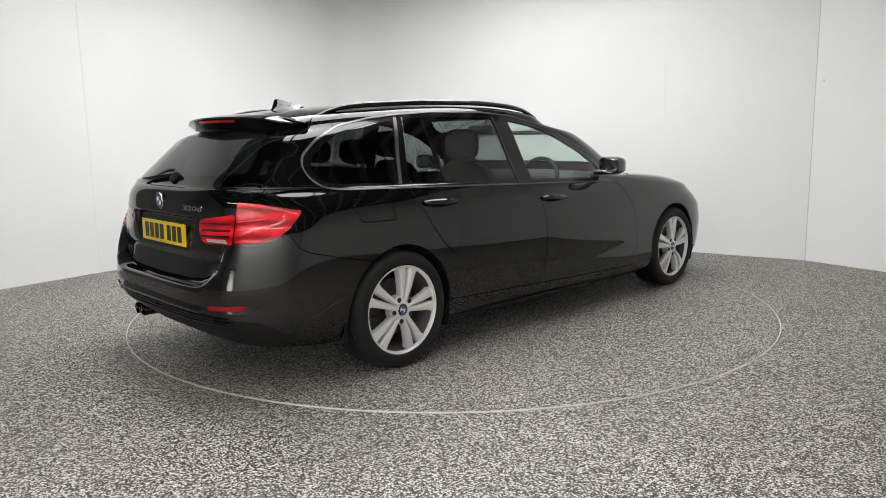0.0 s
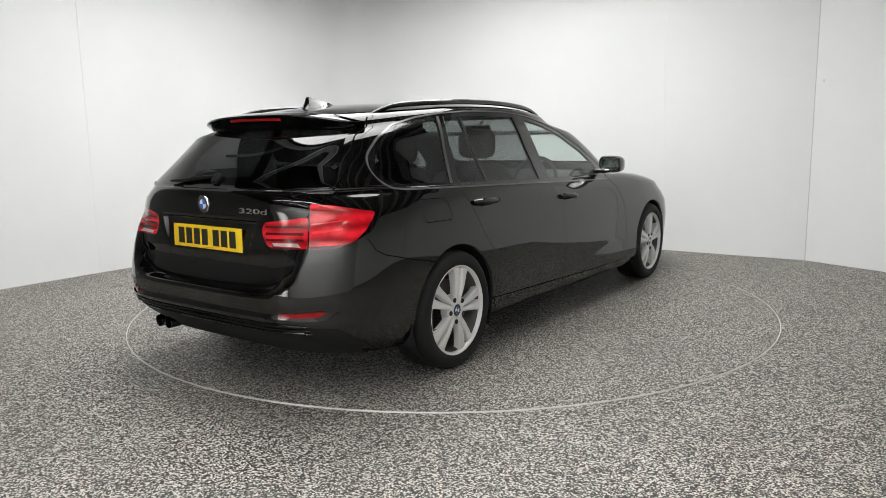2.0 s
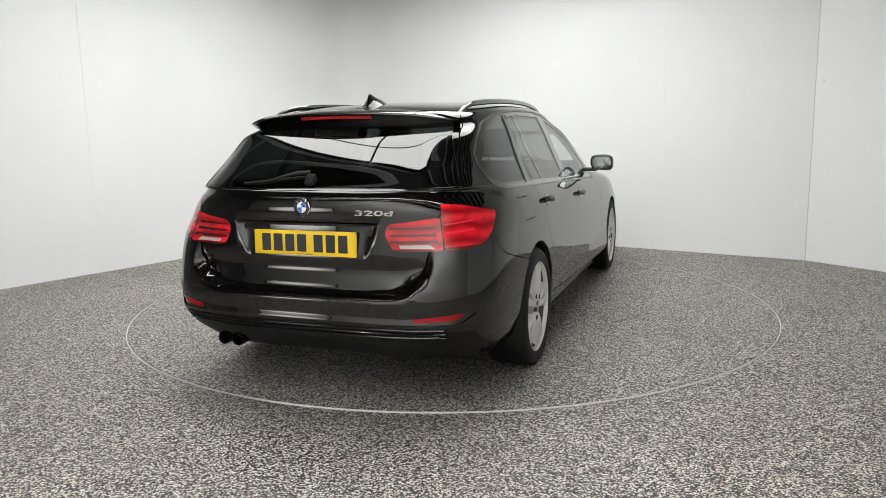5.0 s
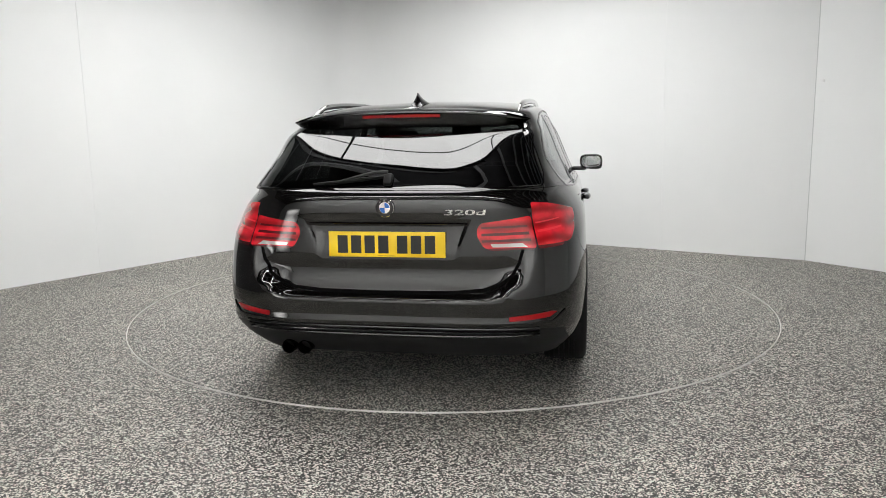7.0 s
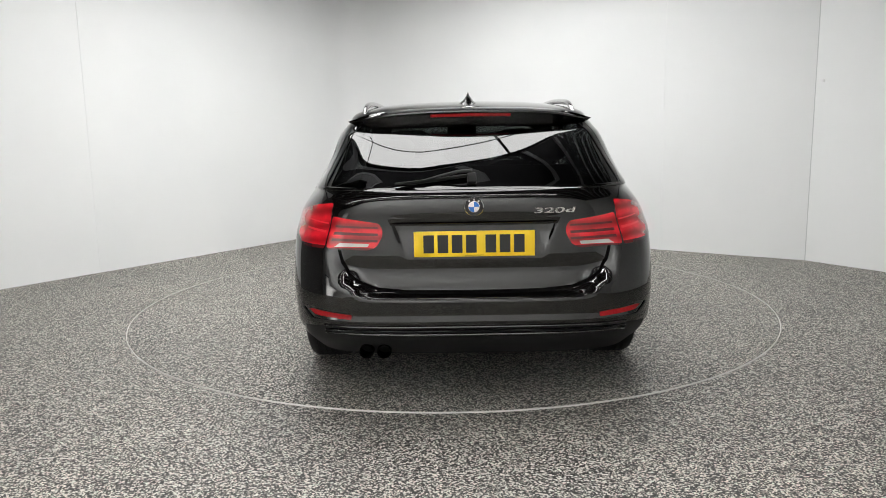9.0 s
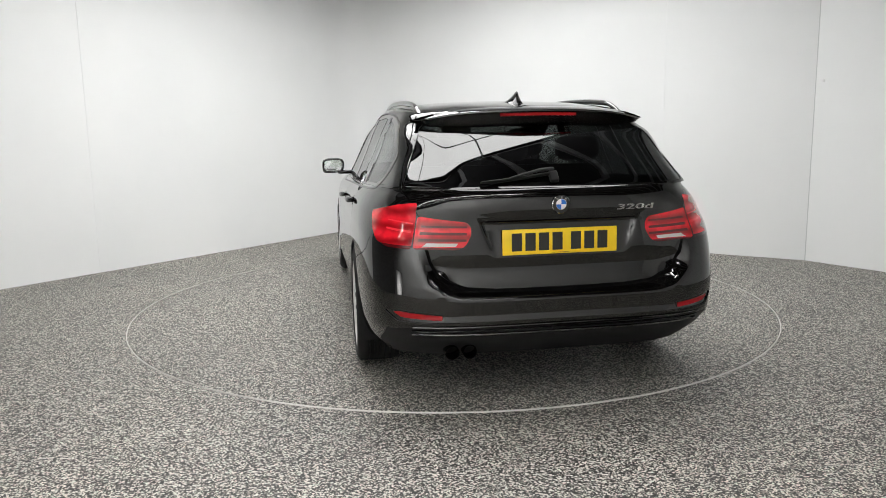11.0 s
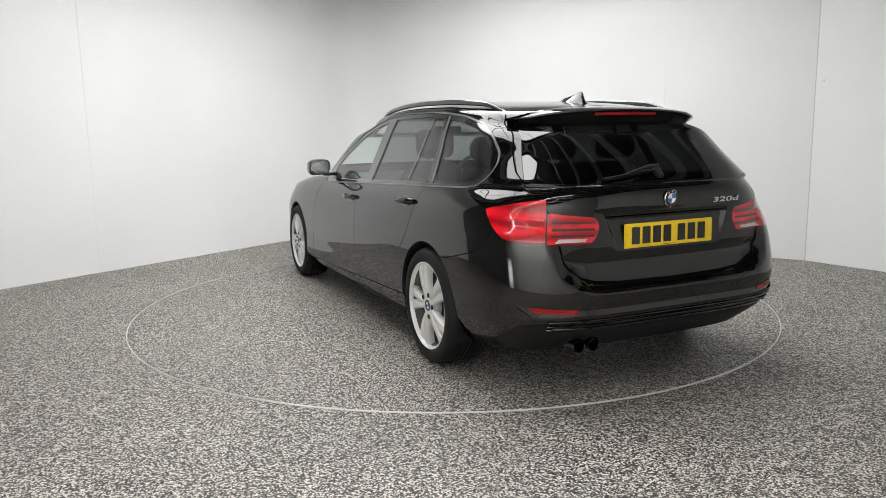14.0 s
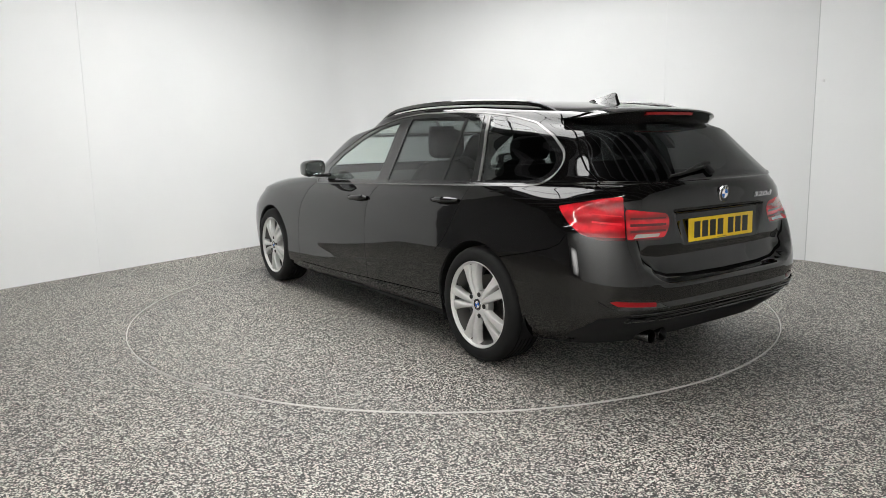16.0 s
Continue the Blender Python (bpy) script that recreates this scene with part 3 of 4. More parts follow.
def hollow(bm, layer):
    """Sink the number plate's hollow into the tailgate under a crisp upper edge."""
    for inset in (0.0, 0.008, 0.016, 0.026):
        cut(bm, layer, [(-0.02, 0.834 - inset * 0.35), (recess_half(0.834) - inset, 0.834 - inset * 0.35), (recess_half(0.655) - inset, 0.655), (-0.02, 0.655)], TAIL, 0, lambda f: f.calc_center_median().x < -2.1)
    for v in bm.verts:
        if v.co.x < -2.1 and 0.655 < v.co.z < 0.8345:
            side = ease((recess_half(v.co.z) - abs(v.co.y)) / 0.026)
            top = ease((0.834 - v.co.z) / 0.0092)
            v.co.x += 0.020 * side * top * ease((v.co.z - 0.645) / 0.17)


def half_shell(side):
    bm = bmesh.new()
    layer = bm.faces.layers.int.new("region")
    grid = [[bm.verts.new(p) for p in line] for line in SHELL]
    for a, b in zip(grid, grid[1:]):
        for k in range(len(a) - 1):
            bm.faces.new((a[k], b[k], b[k + 1], a[k + 1]))
    bmesh.ops.remove_doubles(bm, verts=bm.verts, dist=1e-5)
    hollow(bm, layer)
    bm.normal_update()
    smooth = bm.verts.layers.float_vector.new("smooth")
    for v in bm.verts:
        n = v.normal.copy()
        if abs(v.co.y) < 1e-6:
            n.y = 0.0
        v[smooth] = n.normalized()

    cut(bm, layer, circle(FRONT_X, HUB_Z - 0.01, 0.350), SIDE, HOLE, flank)
    cut(bm, layer, circle(REAR_X + 0.005, HUB_Z - 0.005, 0.348), SIDE, HOLE, flank)
    for cx, w in ((FRONT_X, 0.345), (REAR_X, 0.345)):
        cut(bm, layer, [(cx - w, 0.1), (cx + w, 0.1), (cx + w * 0.99, 0.30), (cx - w * 0.99, 0.30)], SIDE, HOLE, flank)
    grown = [(x + 0.007 * (1 if x > 0.5 else -1 if x < -1.6 else 0), z + (0.008 if z > 1.02 else -0.008)) for x, z in DLO]
    cut(bm, layer, rounded(grown, 0.03), SIDE, RING, flank)
    cut(bm, layer, rounded(DLO, 0.03), SIDE, TRIM, flank, (RING,))
    cut(bm, layer, rounded(D_WINDOW, 0.03), SIDE, GLASS_D, flank, (TRIM,))
    cut(bm, layer, rounded(REAR_WINDOW, 0.02), SIDE, GLASS_R, flank, (TRIM,))
    cut(bm, layer, rounded(FRONT_WINDOW, 0.02), SIDE, GLASS_F, flank, (TRIM,))
    cut(bm, layer, [(-1.04, 1.31), (-1.018, 1.31), (-0.982, 0.92), (-1.004, 0.92)], SIDE, TRIM, flank, (GLASS_R,))
    cut(bm, layer, [(-1.30, 1.32), (-1.03, 1.32), (-0.993, 0.90), (-1.30, 0.90)], SIDE, GLASS_Q, flank, (GLASS_R,))
    cut(bm, layer, [(-1.340, 0.955), (-1.318, 0.955), (-1.209, 1.30), (-1.231, 1.30)], SIDE, RING, flank, (TRIM,))
    cut(bm, layer, [(-1.263, 0.955), (-1.254, 0.955), (-1.167, 1.30), (-1.176, 1.30)], SIDE, RING, flank, (TRIM,))
    cut(bm, layer, [(-0.456, 1.305), (-0.448, 1.305), (-0.388, 0.920), (-0.396, 0.920)], SIDE, RING, flank, (TRIM,))
    # windscreen
    cut(bm, layer, rounded([(-0.66, 0.98), (0.66, 0.98), (0.50, 1.315), (-0.50, 1.315)], 0.05), TAIL, SCREEN, lambda f: f.calc_center_median().x > 0.0 and f.normal.x > 0.15 and f.calc_center_median().z > 0.93)
    # tail: lamps, glass, reflectors, lower valance
    cut(bm, layer, rounded(LAMP_OUT, 0.012, 3), DIAG, L_OUT, tail)
    cut(bm, layer, rounded(LAMP_IN, 0.02, 3), DIAG, L_IN, tail)
    for z0, z1 in ((0.748, 0.755), (0.775, 0.783), (0.806, 0.811)):
        cut(bm, layer, [(-1.84 / S2, z0), (-1.60 / S2, z0 + 0.004), (-1.60 / S2, z1 + 0.008), (-1.84 / S2, z1 + 0.003)], DIAG, LDARK, tail, (L_IN,))
    cut(bm, layer, [(-1.79 / S2, 0.7275), (-1.62 / S2, 0.7275), (-1.64 / S2, 0.744), (-1.80 / S2, 0.741)], DIAG, LLENS, tail, (L_IN,))
    cut(bm, layer, [(-1.57 / S2, 0.718), (-1.28 / S2, 0.718), (-1.28 / S2, 0.742), (-1.57 / S2, 0.734)], DIAG, LDARK, tail, (L_OUT,))
    cut(bm, layer, [(-1.87 / S2, 0.706), (-1.575 / S2, 0.712), (-1.575 / S2, 0.7255), (-1.83 / S2, 0.7225)], DIAG, LDARK, tail, (L_IN,))
    for z0, z1 in ((0.786, 0.796), (0.822, 0.829)):
        cut(bm, layer, [(-1.55 / S2, z0), (-1.36 / S2, z0 + 0.014), (-1.36 / S2, z1 + 0.012), (-1.55 / S2, z1)], DIAG, LBAR, tail, (L_OUT,))
    cut(bm, layer, rounded(TAIL_WINDOW, 0.06, 6), TAIL, TAILGLASS, lambda f: tail(f) and f.calc_center_median().z > 0.9 and f.normal.x < -0.1)
    u = lambda y, x: (x + y) / S2
    cut(bm, layer, rounded([(u(0.43, -2.30), 0.408), (u(0.52, -2.29), 0.452), (u(0.705, -2.21), 0.470), (u(0.745, -2.14), 0.452), (u(0.70, -2.2), 0.412)], 0.01), DIAG, REFLBOX, tail)
    cut(bm, layer, rounded([(u(0.515, -2.29), 0.420), (u(0.515, -2.29), 0.440), (u(0.70, -2.22), 0.455), (u(0.715, -2.19), 0.450), (u(0.69, -2.22), 0.430)], 0.005, 2), DIAG, REFL, tail, (REFLBOX,))
    cut(bm, layer, [(-0.1, 0.20), (0.80, 0.20), (0.76, 0.372), (0.66, 0.385), (-0.1, 0.372)], TAIL, VALANCE, lambda f: f.calc_center_median().x < -1.95 and f.normal.x < -0.3)
    # shut lines
    strip(bm, layer, [(0.60, 0.875), (0.70, 0.80), (0.80, 0.69), (0.845, 0.57), (0.862, 0.443), (0.845, 0.31), (0.815, 0.245)], SIDE, flank)
    strip(bm, layer, [(-0.335, 0.905), (-0.27, 0.83), (-0.225, 0.741), (-0.203, 0.62), (-0.20, 0.50), (-0.215, 0.30), (-0.218, 0.275)], SIDE, flank)
    strip(bm, layer, [(-1.29, 0.935), (-1.245, 0.84), (-1.165, 0.714), (-1.10, 0.63), (-1.02, 0.559)], SIDE, flank)
    strip(bm, layer, [(0.815, 0.245), (0.3, 0.252), (-0.3, 0.275), (-0.8, 0.293), (-1.07, 0.305)], SIDE, flank, width=0.006)
    strip(bm, layer, [(-2.02, 0.756), (-1.985, 0.70), (-1.93, 0.672), (-1.78, 0.634), (-1.64, 0.603), (-1.58, 0.590)], SIDE, lambda f: f.calc_center_median().x < -1.5 and f.calc_center_median().y > 0.3)
    strip(bm, layer, [(0.588, 0.722), (0.572, 0.66), (0.545, 0.61), (0.49, 0.568), (0.42, 0.545), (0.30, 0.535), (-0.01, 0.530)], TAIL, tail, width=0.014)
    strip(bm, layer, [(0.612, 0.855), (0.640, 0.915), (0.668, 0.965), (0.660, 1.03), (0.624, 1.12), (0.590, 1.20), (0.562, 1.262), (0.540, 1.305)], TAIL, lambda f: tail(f) and f.calc_center_median().x < -1.7)
    if side < 0:
        flap = [(-1.675, 0.900), (-1.45, 0.893), (-1.415, 0.780), (-1.645, 0.785)]
        cut(bm, layer, rounded(flap, 0.03), SIDE, GAP, flank)
        cut(bm, layer, rounded([(x + (0.003 if x < -1.55 else -0.003), z + (0.003 if z < 0.85 else -0.003)) for x, z in flap], 0.03), SIDE, FLAP, flank, (GAP,))
    bm.normal_update()
    if side < 0:
        for v in bm.verts:
            v.co.y = -v.co.y
            n = v[smooth]
            v[smooth] = Vector((n.x, -n.y, n.z))
        bmesh.ops.reverse_faces(bm, faces=list(bm.faces))
    return bm


def whole_shell():
    bm = bmesh.new()
    bm.faces.layers.int.new("region")
    bm.verts.layers.float_vector.new("smooth")
    for side in (1, -1):
        h = half_shell(side)
        merge(bm, h)
    bmesh.ops.remove_doubles(bm, verts=bm.verts, dist=2e-5)
    return bm


def pieces(bm):
    """Connected pieces of one region each: (region, faces)."""
    layer = bm.faces.layers.int["region"]
    seen, out = set(), []
    for f in bm.faces:
        if f in seen or f[layer] == HOLE:
            continue
        seen.add(f)
        stack, got = [f], []
        while stack:
            g = stack.pop()
            got.append(g)
            for e in g.edges:
                for h in e.link_faces:
                    if h not in seen and h[layer] == f[layer]:
                        seen.add(h)
                        stack.append(h)
        out.append((f[layer], got))
    return out


def taken(src, faces, name, mat, push=0.0, label=""):
    """Those faces as a part of the car, shaded by the smooth shell's own normals."""
    layer = src.verts.layers.float_vector["smooth"]
    index, verts, normals, polys = {}, [], [], []
    for f in faces:
        poly = []
        for v in f.verts:
            if v not in index:
                n = Vector(v[layer]).normalized()
                index[v] = len(verts)
                verts.append(v.co - n * push)
                normals.append(n)
            poly.append(index[v])
        polys.append(poly)
    me = bpy.data.meshes.new(name)
    me.from_pydata(verts, [], polys)
    me.polygons.foreach_set("use_smooth", [True] * len(polys))
    if name == "rear_window":
        # one sheet of glass: its slope stays even from edge to edge
        even = [Vector((-1.0 + 1.0 * (v[2] - 1.04), 1.38 * n.y / math.hypot(n.x, n.z), 1.0)).normalized() for v, n in zip(verts, normals)]
        normals = [n.lerp(e, min(1.0, max(0.0, (v[2] - 1.07) / 0.09))).normalized() for v, n, e in zip(verts, normals, even)]
    me.normals_split_custom_set_from_vertices([tuple(n) for n in normals])
    me.materials.append(mat)
    ob = new(name, me)
    ob.parent = CAR
    return tagged(ob, label)


def centre(faces):
    a = sum(f.calc_area() for f in faces) or 1
    return sum((f.calc_center_median() * f.calc_area() for f in faces), Vector()) / a, a


CAR = new("estate_car")
tagged(CAR, "glossy black five-door estate car with silver alloy wheels on turntable", "car")


def build_shell():
    bm = whole_shell()
    bm.normal_update()
    made, later = {}, []
    for region, faces in pieces(bm):
        c, area = centre(faces)
        if region == 0:
            if area < 0.012:
                name = "fuel_flap" if area > 0.005 and c.z > 0.7 and c.x < -1.3 else "filler_panel"
            elif c.x < -2.0 and abs(c.y) < 0.1 and c.z > 0.55:
                name = "tailgate"
            elif c.x < -1.8 and c.z < 0.62:
                name = "rear_bumper"
            elif -0.3 < c.x < 0.75 and c.z < 0.85 and area < 1.2:
                name = "front_door"
            elif -1.2 < c.x < -0.3 and c.z < 0.85 and area < 1.2:
                name = "rear_door"
            else:
                name = "body"
            made[name, c.y > 0 if "door" in name else True] = taken(bm, faces, name, PAINT)
            continue
        else:
            name, mat, push, th = {
                GLASS_D: ("load_bay_window", PRIVACY, 0.003, 0), GLASS_R: ("rear_door_window", PRIVACY, 0.003, 0), GLASS_Q: ("quarter_window", PRIVACY, 0.003, 0),
                GLASS_F: ("front_door_window", CLEAR, 0.003, 0), TRIM: ("window_frame", GLOSS, 0.001, 0.008), RING: ("window_trim", SATIN, -0.002, 0.010),
                TAILGLASS: ("rear_window", TINTED, 0.004, 0), SCREEN: ("windscreen", CLEAR, 0.002, 0),
                L_OUT: ("tail_lamp", REDGLASS, -0.001, 0.01), L_IN: ("inner_tail_lamp", REDGLASS, -0.001, 0.01), REFL: ("reflector", REDLENS, 0.002, 0.01),
                REFLBOX: ("reflector_recess", GLOSS, 0.006, 0.008), VALANCE: ("rear_valance", PLASTIC, 0.0, 0.010), FLAP: ("fuel_flap", PAINT, 0.0, 0.004), GAP: ("shut_line", SHADOW, 0.003, 0), LDARK: ("lamp_bar", REDDARK, 0.0, 0.008), LLENS: ("reversing_lens", LENS, 0.0, 0.008), LBAR: ("light_guide", REDLIGHT, -0.001, 0.008)}[region]
            later.append((name, c.y > 0, taken(bm, faces, name, mat, push)))
    owner = {"rear_window": "tailgate", "inner_tail_lamp": "tailgate", "reversing_lens": "tailgate", "reflector": "rear_bumper", "reflector_recess": "rear_bumper", "rear_valance": "rear_bumper",
             "front_door_window": "front_door", "rear_door_window": "rear_door", "quarter_window": "rear_door", "fuel_flap": "body", "windscreen": "body", "load_bay_window": "body"}
    for name, left, ob in later:
        home = made.get((owner.get(name), left if "door" in owner.get(name, "") else True))
        if home is not None:
            ob.parent = home
    liner = [f for f in bm.faces if f[bm.faces.layers.int["region"]] not in (HOLE, GLASS_D, GLASS_R, GLASS_F, GLASS_Q, TAILGLASS, SCREEN)]
    taken(bm, liner, "inner_lining", CABIN, 0.014, "dark inner lining of the body")
    bm.free()


build_shell()

# ---- parts of the car ----
def under(name, bm, mat, label="", parent=None, **kw):
    return part(name, bm, mat, parent or CAR, label, **kw)


def shared(name, me, parent, at, label=""):
    ob = new(name, me)
    ob.parent = parent
    ob.matrix_basis = at
    return tagged(ob, label)


def tyre_mesh():
    bm = bmesh.new()
    prof = [(0.226, -0.012), (0.236, -0.001), (0.252, 0.004), (0.275, 0.004), (0.291, -0.003), (0.301, -0.014), (0.306, -0.03)]
    for k in range(6):
        y = -0.035 - k * 0.026
        prof += [(0.309, y), (0.309, y - 0.019), (0.302, y - 0.021), (0.302, y - 0.024)]
    prof += [(0.306, -0.197), (0.296, -0.212), (0.262, -0.218), (0.226, -0.205)]
    lathe(bm, prof, 72)
    bmesh.ops.recalc_face_normals(bm, faces=bm.faces)
    return mesh_of("tyre", bm, RUBBER)


def rim_mesh():
    bm = bmesh.new()
    lathe(bm, [(0.2335, -0.010), (0.2335, -0.003), (0.230, -0.001), (0.226, -0.004), (0.221, -0.012), (0.218, -0.022)], 72)
    bmesh.ops.recalc_face_normals(bm, faces=bm.faces)
    return mesh_of("rim", bm, ALLOY)


def barrel_mesh():
    bm = bmesh.new()
    lathe(bm, [(0.218, -0.0225), (0.212, -0.040), (0.204, -0.065), (0.202, -0.11), (0.205, -0.19), (0.228, -0.206), (0.230, -0.19)], 72)
    bmesh.ops.recalc_face_normals(bm, faces=bm.faces)
    return mesh_of("barrel", bm, BARREL)


def spoke_mesh():
    """One spoke of a pair, along +x; it leans out towards the rim."""
    bm = bmesh.new()
    rings = []
    for r, half, y, drift in ((0.034, 0.0110, -0.014, 0.004), (0.065, 0.0125, -0.008, 0.003), (0.110, 0.0165, -0.004, 0.000), (0.155, 0.0200, -0.006, -0.001), (0.190, 0.0230, -0.010, -0.001), (0.210, 0.027, -0.013, 0.000), (0.224, 0.036, -0.014, 0.002)):
        pts = [(-half, y - 0.040), (-half, y - 0.007), (-half + 0.005, y - 0.001), (half * 0.15, y + 0.0015), (half - 0.004, y - 0.002), (half, y - 0.009), (half, y - 0.040)]
        rings.append([bm.verts.new((r, yy, drift + w)) for w, yy in pts])
    for a, b in zip(rings, rings[1:]):
        for k in range(len(a)):
            bm.faces.new((a[k], a[(k + 1) % len(a)], b[(k + 1) % len(a)], b[k]))
    bm.faces.new(rings[0])
    bm.faces.new(rings[-1])
    bmesh.ops.recalc_face_normals(bm, faces=bm.faces)
    return mesh_of("spoke", bm, ALLOY, angle=40)


def hub_mesh():
    bm = bmesh.new()
    lathe(bm, [(0.0005, -0.014), (0.030, -0.014), (0.034, -0.010), (0.046, -0.011), (0.062, -0.014), (0.074, -0.020), (0.078, -0.030), (0.078, -0.060), (0.0005, -0.060)], 40)
    bmesh.ops.recalc_face_normals(bm, faces=bm.faces)
    return mesh_of("hub", bm, ALLOY)


def bolt_mesh():
    bm = bmesh.new()
    lathe(bm, [(0.0125, -0.0135), (0.0128, -0.010), (0.0105, -0.0095), (0.0095, -0.0135), (0.0080, -0.0115), (0.0003, -0.0115)], 12)
    bmesh.ops.recalc_face_normals(bm, faces=bm.faces)
    return mesh_of("wheel_bolt", bm, STRUT, smooth=False)


def disc_mesh():
    bm = bmesh.new()
    lathe(bm, [(0.0005, -0.085), (0.075, -0.085), (0.077, -0.100), (0.150, -0.101), (0.152, -0.105), (0.152, -0.12), (0.0005, -0.12)], 48)
    bmesh.ops.recalc_face_normals(bm, faces=bm.faces)
    return mesh_of("brake_disc", bm, IRON)


def caliper_mesh():
    bm = bmesh.new()
    outline = [(0.165 * math.cos(a), 0.165 * math.sin(a)) for a in (radians(d) for d in range(-35, 36, 7))] + [(0.105 * math.cos(a), 0.105 * math.sin(a)) for a in (radians(d) for d in range(32, -33, -8))]
    slab(bm, outline, -0.135, -0.072)
    return mesh_of("brake_caliper", bm, IRON, angle=30)


def roundel(radius, parent, at, thick=0.004):
    """Enamel disc in quarters with a dark band and a bright ring; faces +z."""
    def ring(r0, r1, z0, z1, n=40):
        bm = bmesh.new()
        rows = [[bm.verts.new((r * math.cos(2 * math.pi * k / n), r * math.sin(2 * math.pi * k / n), z)) for k in range(n)] for r, z in ((r0, 0), (r0, z1), (r1, z0), (r1, 0))]
        for a, b in zip(rows, rows[1:]):
            for k in range(n):
                bm.faces.new((a[k], a[(k + 1) % n], b[(k + 1) % n], b[k]))
        bmesh.ops.recalc_face_normals(bm, faces=bm.faces)
        return bm
    base = part("roundel", ring(radius * 0.93, radius, thick * 0.7, thick * 1.15), CHROME, parent, "chrome-ringed round enamel badge", at=at)
    part("band", ring(radius * 0.60, radius * 0.93, thick * 0.9, thick), INK, base, "black enamel band")
    part("inner_ring", ring(radius * 0.55, radius * 0.60, thick * 1.05, thick * 1.1), CHROME, base)
    for q in range(4):
        bm = bmesh.new()
        c = bm.verts.new((0, 0, thick * 1.1))
        arc = [bm.verts.new((radius * 0.55 * math.cos(a), radius * 0.55 * math.sin(a), thick)) for a in (radians(q * 90 + d) for d in range(0, 91, 10))]
        for a, b in zip(arc, arc[1:]):
            bm.faces.new((c, a, b))
        part("quarter", bm, WHITE if q % 2 else BLUE, base, "white enamel quarter" if q % 2 else "blue enamel quarter")
    # worn marks on the band
    for d in (-38, 0, 38):
        bm = bmesh.new()
        a = radians(90 + d)
        box(bm, -radius * 0.09, -radius * 0.09, 0, radius * 0.09, radius * 0.09, thick * 1.05)
        part("band_mark", bm, CHROME, base, smooth=False, at=pose(radius * 0.765 * math.cos(a), radius * 0.765 * math.sin(a), 0, 0, 0, d))
    return base


def build_wheels():
    barrel = barrel_mesh()
    tyre, rim, spoke, hub, bolt, disc, cal = tyre_mesh(), rim_mesh(), spoke_mesh(), hub_mesh(), bolt_mesh(), disc_mesh(), caliper_mesh()
    mirrored = spoke.copy()
    mirrored.transform(Matrix.Diagonal((1, 1, -1, 1)))
    mirrored.flip_normals()
    for x, side, phase in ((REAR_X, -1, 24), (FRONT_X, -1, 36), (REAR_X, 1, -18), (FRONT_X, 1, -6)):
        out = 0.862
        wheel = shared("wheel", rim, CAR, pose(x, side * out, HUB_Z, 0, phase, 0 if side > 0 else 180), "silver five double-spoke alloy wheel")
        shared("tyre", tyre, wheel, Matrix.Identity(4), "black road tyre")
        shared("barrel", barrel, wheel, Matrix.Identity(4), "inner barrel, its grey darkened for the shade behind the spokes")
        shared("hub", hub, wheel, Matrix.Identity(4))
        for k in range(5):
            for me, d in ((spoke, 10.5), (mirrored, -10.5)):
                shared("spoke", me, wheel, pose(0, 0, 0, 0, 90 + 72 * k + (-d), 0))
            a = radians(90 + 72 * k)
            shared("wheel_bolt", bolt, wheel, Matrix.Translation((0.060 * math.cos(a), 0.004, 0.060 * math.sin(a))))
        shared("brake_disc", disc, wheel, Matrix.Identity(4), "grey iron brake disc")
        shared("brake_caliper", cal, wheel, pose(0, 0, 0, 0, 20, 0))
        roundel(0.032, wheel, Matrix.Translation((0, -0.013, 0)) @ Euler((radians(-90), 0, 0)).to_matrix().to_4x4(), 0.003)
        # valve
        bm = bmesh.new()
        tube(bm, [(0.205, -0.022, 0.02), (0.195, -0.012, 0.02)], 0.003, 8)
        part("tyre_valve", bm, PLASTIC, wheel)
        # liner of the arch
        bm = bmesh.new()
        rows = []
        for y in (0.62, 0.838):
            rows.append([bm.verts.new((x + 0.358 * math.cos(a), side * y, HUB_Z + 0.358 * math.sin(a))) for a in (radians(d) for d in range(-25, 206, 7))])
        for k in range(len(rows[0]) - 1):
            bm.faces.new((rows[0][k], rows[0][k + 1], rows[1][k + 1], rows[1][k]))
        c = bm.verts.new((x, side * 0.62, HUB_Z))
        for k in range(len(rows[0]) - 1):
            bm.faces.new((rows[0][k], c, rows[0][k + 1]))
        bmesh.ops.recalc_face_normals(bm, faces=bm.faces)
        under("arch_liner", bm, PLASTIC)


def build_underbody():
    bm = bmesh.new()
    box(bm, -1.02, -0.80, 0.165, 1.02, 0.80, 0.30, 0.02)
    box(bm, -2.12, -0.61, 0.235, -1.0, 0.61, 0.34, 0.02)
    box(bm, 1.0, -0.61, 0.165, 2.02, 0.61, 0.32, 0.02)
    under("underbody", bm, PLASTIC, "black underbody panels")
    bm = bmesh.new()
    tube(bm, [(-1.9, 0.25, 0.25), (-1.2, 0.1, 0.22), (0.6, 0.05, 0.19)], 0.035)
    under("exhaust_pipe", bm, IRON)
    for y in (0.482, 0.404):
        bm = bmesh.new()
        lathe(bm, [(0.028, -0.14), (0.031, -0.138), (0.032, -0.004), (0.030, 0.0), (0.0275, -0.004), (0.027, -0.12), (0.001, -0.12)], 28)
        bmesh.ops.recalc_face_normals(bm, faces=bm.faces)
        under("tailpipe", bm, CHROME_DARK, "dark chrome tailpipe", at=pose(-2.245, y, 0.256, 0, 0, 90))


